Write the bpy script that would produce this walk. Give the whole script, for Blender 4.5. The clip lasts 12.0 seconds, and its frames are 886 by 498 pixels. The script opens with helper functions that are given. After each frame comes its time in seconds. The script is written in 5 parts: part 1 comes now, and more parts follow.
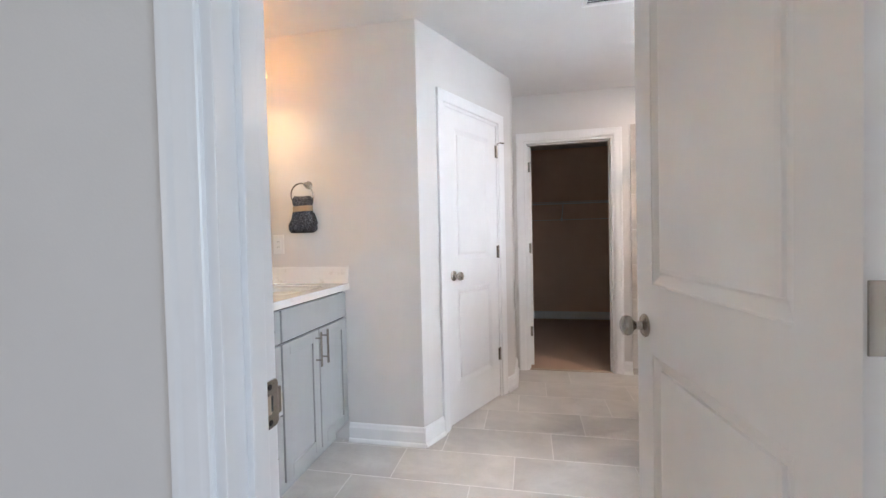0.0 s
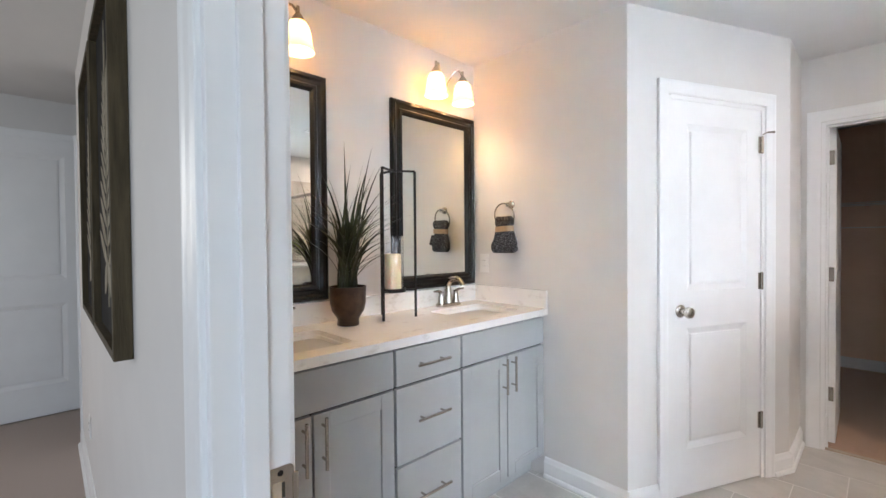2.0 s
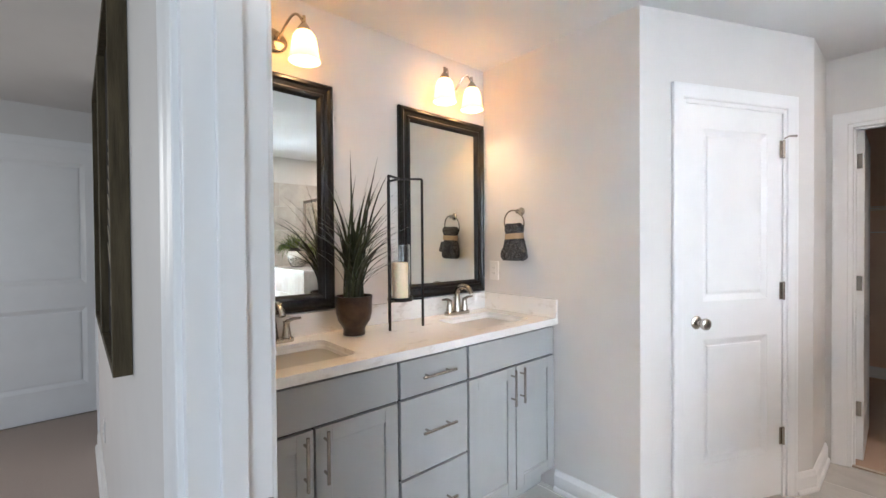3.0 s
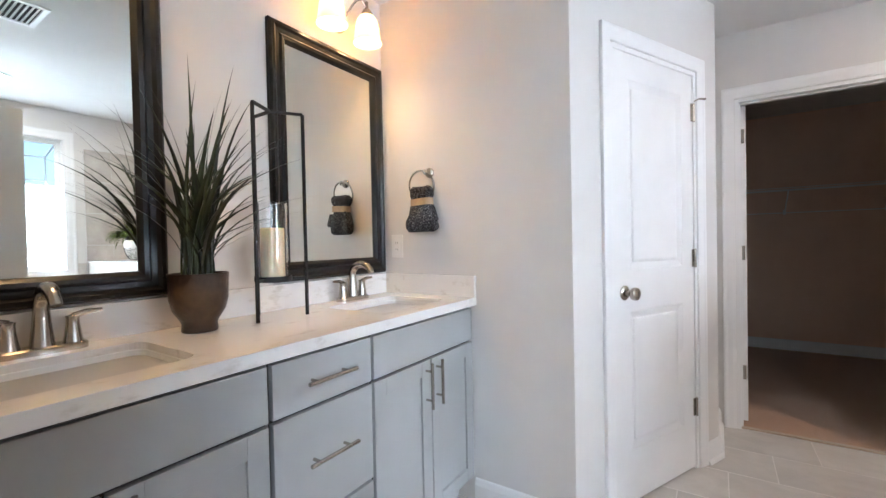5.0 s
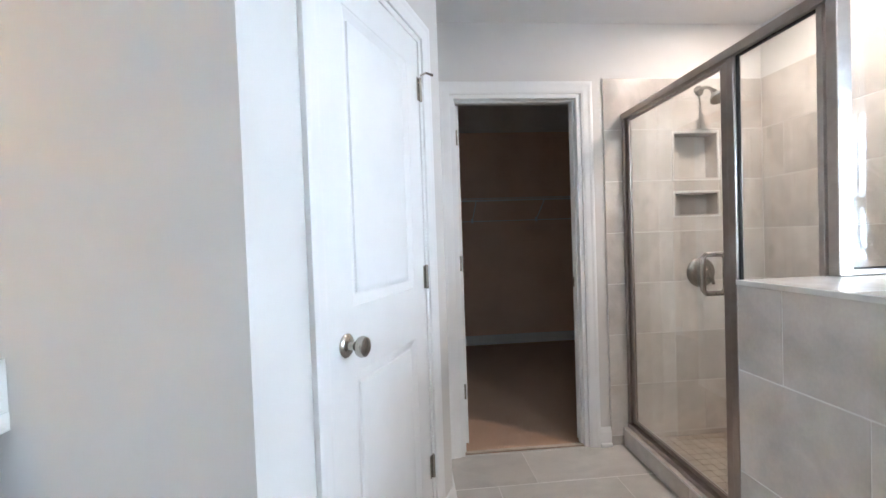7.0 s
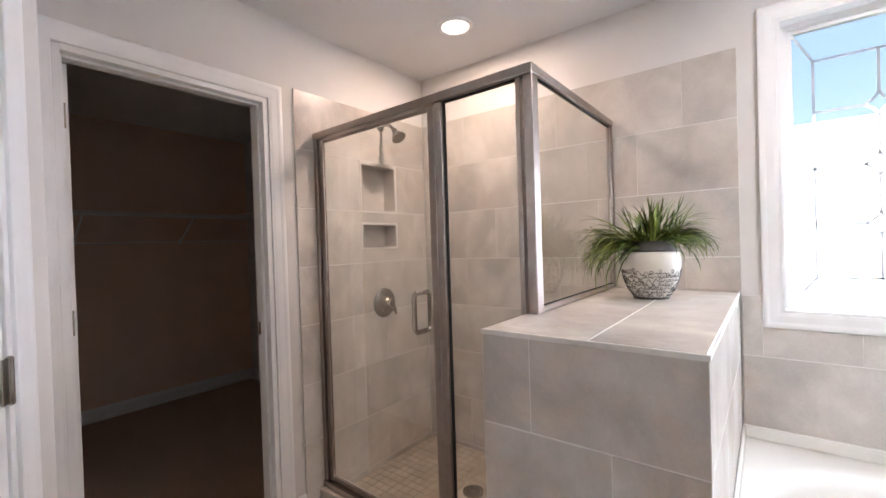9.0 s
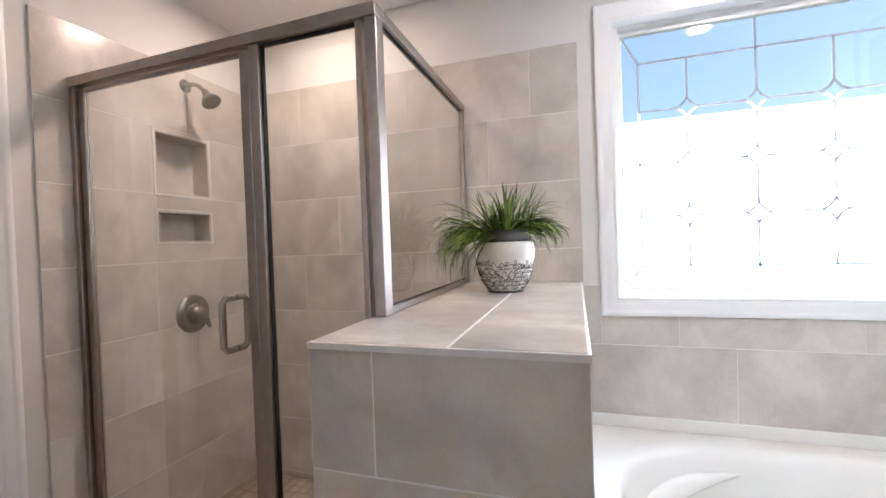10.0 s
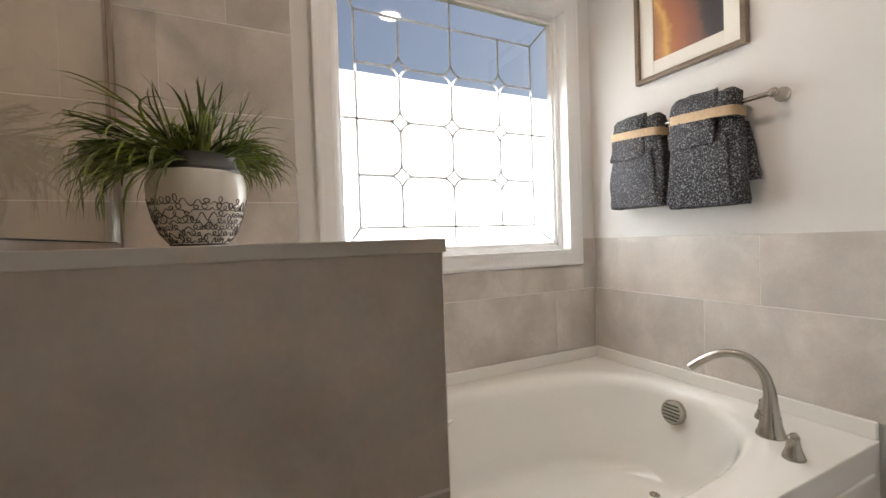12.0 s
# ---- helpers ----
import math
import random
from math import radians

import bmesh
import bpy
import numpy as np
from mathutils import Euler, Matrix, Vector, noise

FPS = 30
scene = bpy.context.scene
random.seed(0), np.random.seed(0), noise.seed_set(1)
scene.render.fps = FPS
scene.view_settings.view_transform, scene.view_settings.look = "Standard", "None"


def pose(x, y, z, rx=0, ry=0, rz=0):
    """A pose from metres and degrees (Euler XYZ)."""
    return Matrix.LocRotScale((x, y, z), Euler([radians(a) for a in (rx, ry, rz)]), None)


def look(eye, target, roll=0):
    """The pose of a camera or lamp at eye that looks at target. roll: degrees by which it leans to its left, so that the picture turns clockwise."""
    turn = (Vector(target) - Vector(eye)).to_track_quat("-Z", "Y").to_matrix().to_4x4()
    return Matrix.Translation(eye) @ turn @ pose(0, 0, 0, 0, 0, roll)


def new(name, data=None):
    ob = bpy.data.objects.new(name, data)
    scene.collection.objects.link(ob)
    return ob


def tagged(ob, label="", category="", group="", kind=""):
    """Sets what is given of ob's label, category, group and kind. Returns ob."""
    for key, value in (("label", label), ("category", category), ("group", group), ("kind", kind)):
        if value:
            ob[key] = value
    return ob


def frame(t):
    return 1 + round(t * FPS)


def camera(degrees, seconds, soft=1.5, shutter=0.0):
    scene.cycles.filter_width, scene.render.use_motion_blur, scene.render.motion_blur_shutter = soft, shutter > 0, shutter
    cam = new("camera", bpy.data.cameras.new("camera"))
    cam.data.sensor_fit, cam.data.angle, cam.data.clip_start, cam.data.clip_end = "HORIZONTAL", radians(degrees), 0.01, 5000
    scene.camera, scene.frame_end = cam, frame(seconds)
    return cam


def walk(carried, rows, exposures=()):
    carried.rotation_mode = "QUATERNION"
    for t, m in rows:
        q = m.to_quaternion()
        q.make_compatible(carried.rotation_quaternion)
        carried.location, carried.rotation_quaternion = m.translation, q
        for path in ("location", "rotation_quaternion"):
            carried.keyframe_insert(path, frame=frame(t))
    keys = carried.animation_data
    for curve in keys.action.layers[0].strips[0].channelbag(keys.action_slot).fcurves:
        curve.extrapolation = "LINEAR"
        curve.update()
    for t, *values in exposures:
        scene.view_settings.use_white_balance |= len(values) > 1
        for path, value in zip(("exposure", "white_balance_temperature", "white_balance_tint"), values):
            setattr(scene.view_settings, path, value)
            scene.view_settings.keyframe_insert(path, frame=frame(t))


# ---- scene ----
cam = camera(93.5, 12.0)
PATH = [
    (0, (0.356, 0.308, 1.195), (-0.055, 2.265, 1.146), -1.3),
    (0.5, (0.427, 0.455, 1.197), (-0.443, 2.256, 1.156), -1.1),
    (1, (0.492, 0.504, 1.222), (-0.673, 2.13, 1.188), -0.9),
    (1.5, (0.542, 0.568, 1.271), (-0.807, 2.045, 1.235), -0.6),
    (2, (0.575, 0.604, 1.314), (-0.876, 1.98, 1.283), -0.5),
    (2.5, (0.591, 0.612, 1.358), (-0.904, 1.94, 1.326), -0.5),
    (2.7, (0.595, 0.631, 1.366), (-0.91, 1.948, 1.338), -0.5),
    (4.3, (0.333, 0.72, 1.203), (-1.003, 2.209, 1.184), -0.7),
    (4.5, (0.28, 0.792, 1.203), (-0.992, 2.335, 1.172), -1.0),
    (5, (0.22, 0.946, 1.197), (-0.881, 2.615, 1.165), -1.2),
    (5.5, (0.164, 1.15, 1.213), (-0.72, 2.944, 1.174), -1.4),
    (6, (0.125, 1.374, 1.196), (-0.483, 3.279, 1.161), -1.8),
    (6.5, (0.076, 1.587, 1.199), (-0.172, 3.572, 1.157), -2.0),
    (7, (0.05, 1.772, 1.236), (0.219, 3.764, 1.19), -2.0),
    (8.8, (-0.036, 2.209, 1.338), (1.447, 3.55, 1.306), -1.9),
    (9, (0.005, 2.257, 1.331), (1.584, 3.485, 1.308), -1.8),
    (9.5, (0.145, 2.35, 1.327), (1.912, 3.287, 1.297), -1.9),
    (10, (0.274, 2.369, 1.283), (2.178, 2.981, 1.25), -2.0),
    (10.5, (0.376, 2.388, 1.237), (2.361, 2.636, 1.2), -2.1),
    (11, (0.485, 2.447, 1.191), (2.48, 2.312, 1.152), -2.2),
    (11.5, (0.549, 2.489, 1.137), (2.479, 1.966, 1.095), -2.0),
    (12, (0.61, 2.54, 1.088), (2.407, 1.662, 1.046), -1.9),
]
walk(cam, [(t, look(eye, target, roll)) for t, eye, target, roll in PATH],
     exposures=[(0.0, 1.60, 6000, 11), (1.0, 1.70, 5950, 10), (2.5, 1.66, 6000, 9), (5.0, 1.61, 5800, 9), (6.5, 1.73, 5550, 7), (7.0, 1.66, 5500, 5), (9.0, 1.24, 6200, 15), (9.5, 1.26, 6050, 15), (10.0, 1.08, 6000, 13), (10.5, 0.78, 6050, 13), (11.0, 0.45, 6050, 11), (11.5, 0.18, 6550, 12), (12.0, 0.03, 7500, 14)])

# ---- light ----
world = bpy.data.worlds.new("world")
scene.world = world
world.use_nodes = True
_wn = world.node_tree.nodes
_sky = _wn.new("ShaderNodeTexSky")
_sky.sky_type = "NISHITA"
_sky.sun_disc = False
_sky.sun_elevation, _sky.sun_rotation = radians(48), radians(200)
_sky.dust_density = 3.0
world.node_tree.links.new(_sky.outputs[0], _wn["Background"].inputs[0])
_wn["Background"].inputs[1].default_value = 0.15


def lamp(name, kind, m, energy, color=(1, 1, 1), **more):
    data = bpy.data.lights.new(name, kind)
    data.energy, data.color = energy, color
    if kind == "AREA":
        data.shape, data.size, data.size_y = ("DISK" if more["size"] < 0.2 else "RECTANGLE"), more["size"], more["size_y"]
    if kind in ("POINT", "SPOT"):
        data.shadow_soft_size = more.get("soft", 0.03)
    if kind == "SPOT":
        data.spot_size, data.spot_blend = radians(more["cone"]), 0.6
    ob = new(name, data)
    ob.matrix_basis = m
    return ob


_sun = lamp("sun", "SUN", look((0, 0, 10), (4.0, -1.5, 2), 0), 3.0, (1, 0.95, 0.88))
_sun.data.angle = radians(0.5)
WARM = (1.0, 0.60, 0.27)
# daylight through the bath window, just outside the frosted pane
_wl = lamp("window_daylight", "AREA", look((2.305, 1.655, 1.41), (1.0, 1.655, 1.36)), 77, (0.86, 0.93, 1.0), size=1.08, size_y=0.70)
_wl.data.spread = radians(116)
# daylight of the bedroom's windows, in their openings, out of view
lamp("bedroom_unseen_daylight", "AREA", look((2.17, -1.25, 1.5), (-1, -0.9, 1.3)), 14.5, (0.82, 0.91, 1.0), size=1.7, size_y=1.3)
# the west window and its warm lamp are added fill; none is seen there
lamp("bedroom_unseen_daylight", "AREA", look((-3.87, -1.9, 1.5), (0.0, -0.5, 1.2)), 9.5, (1.0, 0.89, 0.78), size=1.4, size_y=1.3)
lamp("recessed_lamp", "AREA", look((1.75, 3.49, 2.4285), (1.75, 3.49, 0)), 5.2, (1.0, 0.75, 0.58), size=0.11, size_y=0.11)
lamp("recessed_lamp", "AREA", look((1.53, 1.68, 2.4285), (1.53, 1.68, 0)), 5.5, (1.0, 0.90, 0.81), size=0.11, size_y=0.11)
BULBS = [(-1.13, 1.175), (-1.13, 1.388), (-1.13, 2.18), (-1.13, 2.392)]
for bx_, by_ in BULBS:
    lamp("vanity_bulb", "POINT", pose(bx_, by_, 2.195), 2.7, WARM, soft=0.025)

# ---- materials ----


def material(name, color, rough=0.5, metal=0.0, color2=None, scale=8.0, detail=4.0, bump=0.0, bump_scale=60.0, spread=(0.35, 0.65),
             vary=0.0, island=0.0, sheen=0.0, coat=0.0, stretch=(1, 1, 1), rough_var=0.0, spec=0.5):
    """Principled surface with two-scale noise colour, fine relief and, for repeats, a small tint by object."""
    m = bpy.data.materials.new(name)
    m.use_nodes = True
    nt = m.node_tree
    n, lk = nt.nodes, nt.links
    b = n["Principled BSDF"]
    b.inputs["Roughness"].default_value = rough
    b.inputs["Metallic"].default_value = metal
    b.inputs["Coat Weight"].default_value = coat
    b.inputs["Sheen Weight"].default_value = sheen
    b.inputs["Specular IOR Level"].default_value = spec
    tc = n.new("ShaderNodeTexCoord")
    mp = n.new("ShaderNodeMapping")
    mp.inputs["Scale"].default_value = stretch
    lk.new(tc.outputs["Object"], mp.inputs["Vector"])
    b.inputs["Base Color"].default_value = (*color, 1)
    vec = mp.outputs["Vector"]
    if vary:
        oi = n.new("ShaderNodeObjectInfo")
        ad = n.new("ShaderNodeVectorMath")
        ad.operation = "MULTIPLY_ADD"
        ad.inputs[1].default_value = (37, 53, 71)
        lk.new(oi.outputs["Random"], ad.inputs[0])
        lk.new(vec, ad.inputs[2])
        vec = ad.outputs[0]
    if color2:
        no = n.new("ShaderNodeTexNoise")
        no.inputs["Scale"].default_value = scale
        no.inputs["Detail"].default_value = detail
        no.inputs["Roughness"].default_value = 0.6
        lk.new(vec, no.inputs["Vector"])
        rp = n.new("ShaderNodeValToRGB")
        rp.color_ramp.elements[0].position, rp.color_ramp.elements[1].position = spread
        rp.color_ramp.elements[0].color, rp.color_ramp.elements[1].color = (*color, 1), (*color2, 1)
        lk.new(no.outputs["Fac"], rp.inputs["Fac"])
        out = rp.outputs["Color"]
        if vary:
            hv = n.new("ShaderNodeHueSaturation")
            mr = n.new("ShaderNodeMapRange")
            mr.inputs["To Min"].default_value, mr.inputs["To Max"].default_value = 1 - vary, 1 + vary
            lk.new(oi.outputs["Random"], mr.inputs["Value"])
            lk.new(mr.outputs[0], hv.inputs["Value"])
            lk.new(out, hv.inputs["Color"])
            out = hv.outputs["Color"]
        if island:
            ge = n.new("ShaderNodeNewGeometry")
            hv = n.new("ShaderNodeHueSaturation")
            mr = n.new("ShaderNodeMapRange")
            mr.inputs["To Min"].default_value, mr.inputs["To Max"].default_value = 1 - island, 1 + island
            lk.new(ge.outputs["Random Per Island"], mr.inputs["Value"])
            lk.new(mr.outputs[0], hv.inputs["Value"])
            lk.new(out, hv.inputs["Color"])
            out = hv.outputs["Color"]
        lk.new(out, b.inputs["Base Color"])
        if rough_var:
            m2 = n.new("ShaderNodeMapRange")
            m2.inputs["To Min"].default_value, m2.inputs["To Max"].default_value = rough - rough_var, rough + rough_var
            lk.new(no.outputs["Fac"], m2.inputs["Value"])
            lk.new(m2.outputs[0], b.inputs["Roughness"])
    if bump:
        nb = n.new("ShaderNodeTexNoise")
        nb.inputs["Scale"].default_value = bump_scale
        nb.inputs["Detail"].default_value = 3
        lk.new(vec, nb.inputs["Vector"])
        bp = n.new("ShaderNodeBump")
        bp.inputs["Strength"].default_value = bump
        bp.inputs["Distance"].default_value = 0.004
        lk.new(nb.outputs["Fac"], bp.inputs["Height"])
        lk.new(bp.outputs["Normal"], b.inputs["Normal"])
    return m


def veined(m, stretch, low=0.91, high=1.09, grain=0.022):
    """Adds soft slanted clouds, thin pale veins and a fine grain to a stone-look surface."""
    n, lk = m.node_tree.nodes, m.node_tree.links
    b = n["Principled BSDF"]
    col = b.inputs["Base Color"].links[0].from_socket
    tc, oi = n.new("ShaderNodeTexCoord"), n.new("ShaderNodeObjectInfo")
    ad, mp = n.new("ShaderNodeVectorMath"), n.new("ShaderNodeMapping")
    ad.operation = "MULTIPLY_ADD"
    ad.inputs[1].default_value = (19, 31, 43)
    lk.new(oi.outputs["Random"], ad.inputs[0]), lk.new(tc.outputs["Object"], ad.inputs[2])
    mp.inputs["Scale"].default_value, mp.inputs["Rotation"].default_value = stretch, (0, 0, 0.75)
    lk.new(ad.outputs[0], mp.inputs["Vector"])
    for scale, detail, dist, a, b_, lo, hi in ((2.4, 6, 1.4, 0.36, 0.64, low, high), (7.5, 10, 1.4, 0.42, 0.62, 0.968, 1.028), (130, 3, 0, 0.3, 0.7, 1 - grain, 1 + grain)):
        no, mr, mx = n.new("ShaderNodeTexNoise"), n.new("ShaderNodeMapRange"), n.new("ShaderNodeVectorMath")
        no.inputs["Scale"].default_value, no.inputs["Detail"].default_value, no.inputs["Distortion"].default_value = scale, detail, dist
        lk.new(mp.outputs[0], no.inputs["Vector"])
        mr.interpolation_type = "SMOOTHSTEP"
        mr.inputs["From Min"].default_value, mr.inputs["From Max"].default_value = a, b_
        mr.inputs["To Min"].default_value, mr.inputs["To Max"].default_value = lo, hi
        lk.new(no.outputs["Fac"], mr.inputs["Value"])
        mx.operation = "SCALE"
        lk.new(col, mx.inputs[0]), lk.new(mr.outputs[0], mx.inputs["Scale"])
        col = mx.outputs[0]
    lk.new(col, b.inputs["Base Color"])


def glass(name, color=(1, 1, 1), rough=0.0):
    m = bpy.data.materials.new(name)
    m.use_nodes = True
    b = m.node_tree.nodes["Principled BSDF"]
    b.inputs["Base Color"].default_value = (*color, 1)
    b.inputs["Transmission Weight"].default_value = 1
    b.inputs["Roughness"].default_value = rough
    b.inputs["IOR"].default_value = 1.45
    return m


PAINT = material("wall_paint", (0.655, 0.636, 0.616), 0.75, color2=(0.685, 0.666, 0.646), scale=3, bump=0.05, bump_scale=220)
CEIL = material("ceiling_paint", (0.68, 0.67, 0.66), 0.9, color2=(0.71, 0.70, 0.69), scale=2.5, bump=0.2, bump_scale=160)
TRIM = material("trim_paint", (0.80, 0.80, 0.80), 0.32, color2=(0.83, 0.83, 0.83), scale=5, bump=0.03, bump_scale=90)
CABINET = material("cabinet_paint", (0.34, 0.345, 0.345), 0.38, color2=(0.36, 0.365, 0.365), scale=4, bump=0.03, bump_scale=120)
# near-black stands for shade in the gaps; the face frame is grey like the fronts
GAP_SHADE = material("cabinet_gap_shade", (0.014, 0.014, 0.015), 0.9, color2=(0.022, 0.022, 0.022), scale=10)
QUARTZ = material("quartz", (0.58, 0.545, 0.505), 0.06, color2=(0.79, 0.775, 0.755), scale=16, detail=10, spread=(0.26, 0.42), rough_var=0.02, stretch=(1, 0.6, 1.4))
PORCELAIN = material("porcelain", (0.82, 0.82, 0.81), 0.08, color2=(0.84, 0.84, 0.83), scale=3, coat=0.3)
ACRYLIC = material("tub_acrylic", (0.80, 0.785, 0.745), 0.12, color2=(0.82, 0.805, 0.765), scale=3, coat=0.3)
NICKEL = material("brushed_nickel", (0.41, 0.38, 0.34), 0.24, 1.0, color2=(0.46, 0.43, 0.39), scale=6, rough_var=0.04)
SHOWER_METAL = material("satin_shower_frame", (0.36, 0.315, 0.285), 0.32, 1.0, color2=(0.41, 0.36, 0.33), scale=20, rough_var=0.05)
BLACK_WOOD = material("black_mirror_frame", (0.006, 0.0055, 0.005), 0.36, color2=(0.010, 0.009, 0.008), scale=12, coat=0.0, spec=0.25, bump=0.05, bump_scale=40)
BLACK_METAL = material("black_metal", (0.015, 0.015, 0.015), 0.45, 0.6, color2=(0.025, 0.025, 0.025), scale=30)
MIRROR = material("mirror_glass", (0.76, 0.785, 0.755), 0.01, 1.0)
TILE = material("porcelain_wall_tile", (0.415, 0.368, 0.328), 0.25, color2=(0.675, 0.640, 0.598), scale=2.6, detail=7, spread=(0.20, 0.82), vary=0.04, bump=0.012, bump_scale=160)
FLOOR_TILE = material("floor_tile", (0.455, 0.432, 0.405), 0.30, color2=(0.57, 0.548, 0.516), scale=2.8, detail=7, spread=(0.22, 0.78), vary=0.05, bump=0.012, bump_scale=150, rough_var=0.06)
veined(TILE, (1.0, 0.7, 1.0))
veined(FLOOR_TILE, (0.7, 1.0, 1.0), 0.92, 1.05)
MOSAIC = material("mosaic_tile", (0.36, 0.30, 0.235), 0.4, color2=(0.47, 0.40, 0.325), scale=9, vary=0.05)
MOSAIC_GROUT = material("mosaic_grout", (0.42, 0.37, 0.31), 0.9, color2=(0.50, 0.45, 0.39), scale=40, bump=0.2, bump_scale=300)
FLOOR_GROUT = material("floor_grout", (0.70, 0.68, 0.655), 0.9, color2=(0.77, 0.75, 0.725), scale=40, bump=0.2, bump_scale=300)
GROUT = material("grout", (0.62, 0.598, 0.57), 0.9, color2=(0.69, 0.668, 0.64), scale=40, bump=0.2, bump_scale=300)
EDGE_STRIP = material("tile_edge_strip", (0.62, 0.60, 0.57), 0.3, color2=(0.68, 0.66, 0.63), scale=12)
# the same greige wall; the closet's warm dim light is put into this tan
CLOSET_WARM_SHADE = material("closet_warm_shade", (0.76, 0.55, 0.43), 0.8, color2=(0.79, 0.58, 0.46), scale=3, bump=0.12, bump_scale=220)
CARPET = material("carpet", (0.30, 0.170, 0.095), 0.95, color2=(0.44, 0.27, 0.165), scale=160, detail=5, bump=0.9, bump_scale=420, sheen=0.3)
CARPET_GREY = material("bedroom_carpet", (0.32, 0.25, 0.205), 0.95, color2=(0.43, 0.345, 0.29), scale=120, detail=5, bump=0.9, bump_scale=420, sheen=0.3)
CANDLE = material("candle_wax", (0.80, 0.68, 0.47), 0.5, color2=(0.84, 0.73, 0.53), scale=6)
CANDLE.node_tree.nodes["Principled BSDF"].inputs["Subsurface Weight"].default_value = 0.2
BRONZE_POT = material("bronze_pot", (0.075, 0.043, 0.028), 0.3, 0.5, color2=(0.035, 0.022, 0.017), scale=14, detail=5, rough_var=0.08, bump=0.5, bump_scale=38)
POT_WHITE = material("cream_glaze", (0.68, 0.64, 0.58), 0.15, color2=(0.74, 0.70, 0.64), scale=7)
POT_DARK = material("dark_glaze", (0.03, 0.026, 0.024), 0.3, color2=(0.05, 0.045, 0.04), scale=20)
SOIL = material("moss_filler", (0.03, 0.022, 0.015), 0.95, color2=(0.06, 0.045, 0.03), scale=60, bump=0.8, bump_scale=120)
LEAF_DARK = material("dark_grass_blade", (0.010, 0.016, 0.006), 0.40, color2=(0.034, 0.046, 0.015), scale=12, island=0.55)
LEAF_GREEN = material("green_grass_blade", (0.014, 0.040, 0.005), 0.40, color2=(0.17, 0.23, 0.028), scale=14, island=0.65)
TOWEL = material("charcoal_towel", (0.010, 0.010, 0.014), 0.95, color2=(0.25, 0.245, 0.25), scale=185, detail=2.5, spread=(0.51, 0.70), bump=1.0, bump_scale=260, sheen=0.03)
BAND = material("tan_ribbon", (0.34, 0.225, 0.13), 0.7, color2=(0.40, 0.28, 0.17), scale=90, bump=0.3, bump_scale=300)
PLASTIC = material("white_plastic", (0.76, 0.75, 0.73), 0.35, color2=(0.78, 0.77, 0.75), scale=5)
DARK = material("dark_slot", (0.02, 0.02, 0.02), 0.7)
GREY_WOOD = material("weathered_frame_wood", (0.040, 0.030, 0.015), 0.7, color2=(0.085, 0.064, 0.035), scale=6, detail=8, stretch=(8, 8, 0.8), bump=0.3, bump_scale=40, spec=0.25)
CANVAS = material("charcoal_canvas", (0.013, 0.012, 0.012), 0.95, color2=(0.028, 0.027, 0.026), scale=5, detail=8, spec=0.15)
FEATHER = material("cream_feather_paint", (0.19, 0.16, 0.11), 0.85, color2=(0.31, 0.27, 0.20), scale=14)
WALNUT = material("art_frame_wood", (0.10, 0.068, 0.045), 0.4, color2=(0.15, 0.105, 0.07), scale=6, stretch=(1, 1, 6))
MAT_BOARD = material("mat_board", (0.72, 0.69, 0.63), 0.85, color2=(0.74, 0.71, 0.65), scale=30)
# lower strips: same lead, its backlit shade put into a grey copy
LEAD_SHADED = material("shaded_lead_came", (0.55, 0.56, 0.57), 0.5, 0.2, color2=(0.6, 0.61, 0.62), scale=20)
_n, _l = LEAD_SHADED.node_tree.nodes, LEAD_SHADED.node_tree.links
_tr, _mx = _n.new("ShaderNodeBsdfTranslucent"), _n.new("ShaderNodeMixShader")
_tr.inputs[0].default_value = (0.9, 0.9, 0.9, 1)
_mx.inputs[0].default_value = 0.042
_l.new(_n["Principled BSDF"].outputs[0], _mx.inputs[1]), _l.new(_tr.outputs[0], _mx.inputs[2]), _l.new(_mx.outputs[0], _n["Material Output"].inputs[0])
# upper strips: same lead, sky brightness put into a pale translucent copy
LEAD_LIT = material("lit_lead_came", (0.82, 0.84, 0.86), 0.4, 0.0, color2=(0.86, 0.88, 0.90), scale=20)
_n, _l = LEAD_LIT.node_tree.nodes, LEAD_LIT.node_tree.links
_tr, _mx = _n.new("ShaderNodeBsdfTranslucent"), _n.new("ShaderNodeMixShader")
_tr.inputs[0].default_value = (0.95, 0.95, 0.95, 1)
_mx.inputs[0].default_value = 0.95
_l.new(_n["Principled BSDF"].outputs[0], _mx.inputs[1]), _l.new(_tr.outputs[0], _mx.inputs[2]), _l.new(_mx.outputs[0], _n["Material Output"].inputs[0])
GLASS = glass("clear_glass", (0.97, 0.985, 0.975))
SHOWER_GLASS = glass("shower_glass", (0.955, 0.978, 0.962))
HURRICANE = glass("candle_glass", (1, 1, 1))

ART = material("abstract_art", (0.3, 0.1, 0.03), 0.6, color2=(0.02, 0.015, 0.015), scale=7, detail=7, bump=0.2, bump_scale=90)
_n, _l = ART.node_tree.nodes, ART.node_tree.links
_rpn = [x for x in _n if x.type == "VALTORGB"][0]
_no = [x for x in _n if x.type == "TEX_NOISE"][0]
_tc, _sp, _ma, _mb, _mc = _n.new("ShaderNodeTexCoord"), _n.new("ShaderNodeSeparateXYZ"), _n.new("ShaderNodeMath"), _n.new("ShaderNodeMath"), _n.new("ShaderNodeMath")
_ma.operation = _mb.operation = _mc.operation = "MULTIPLY_ADD"
_l.new(_tc.outputs["Object"], _sp.inputs[0])
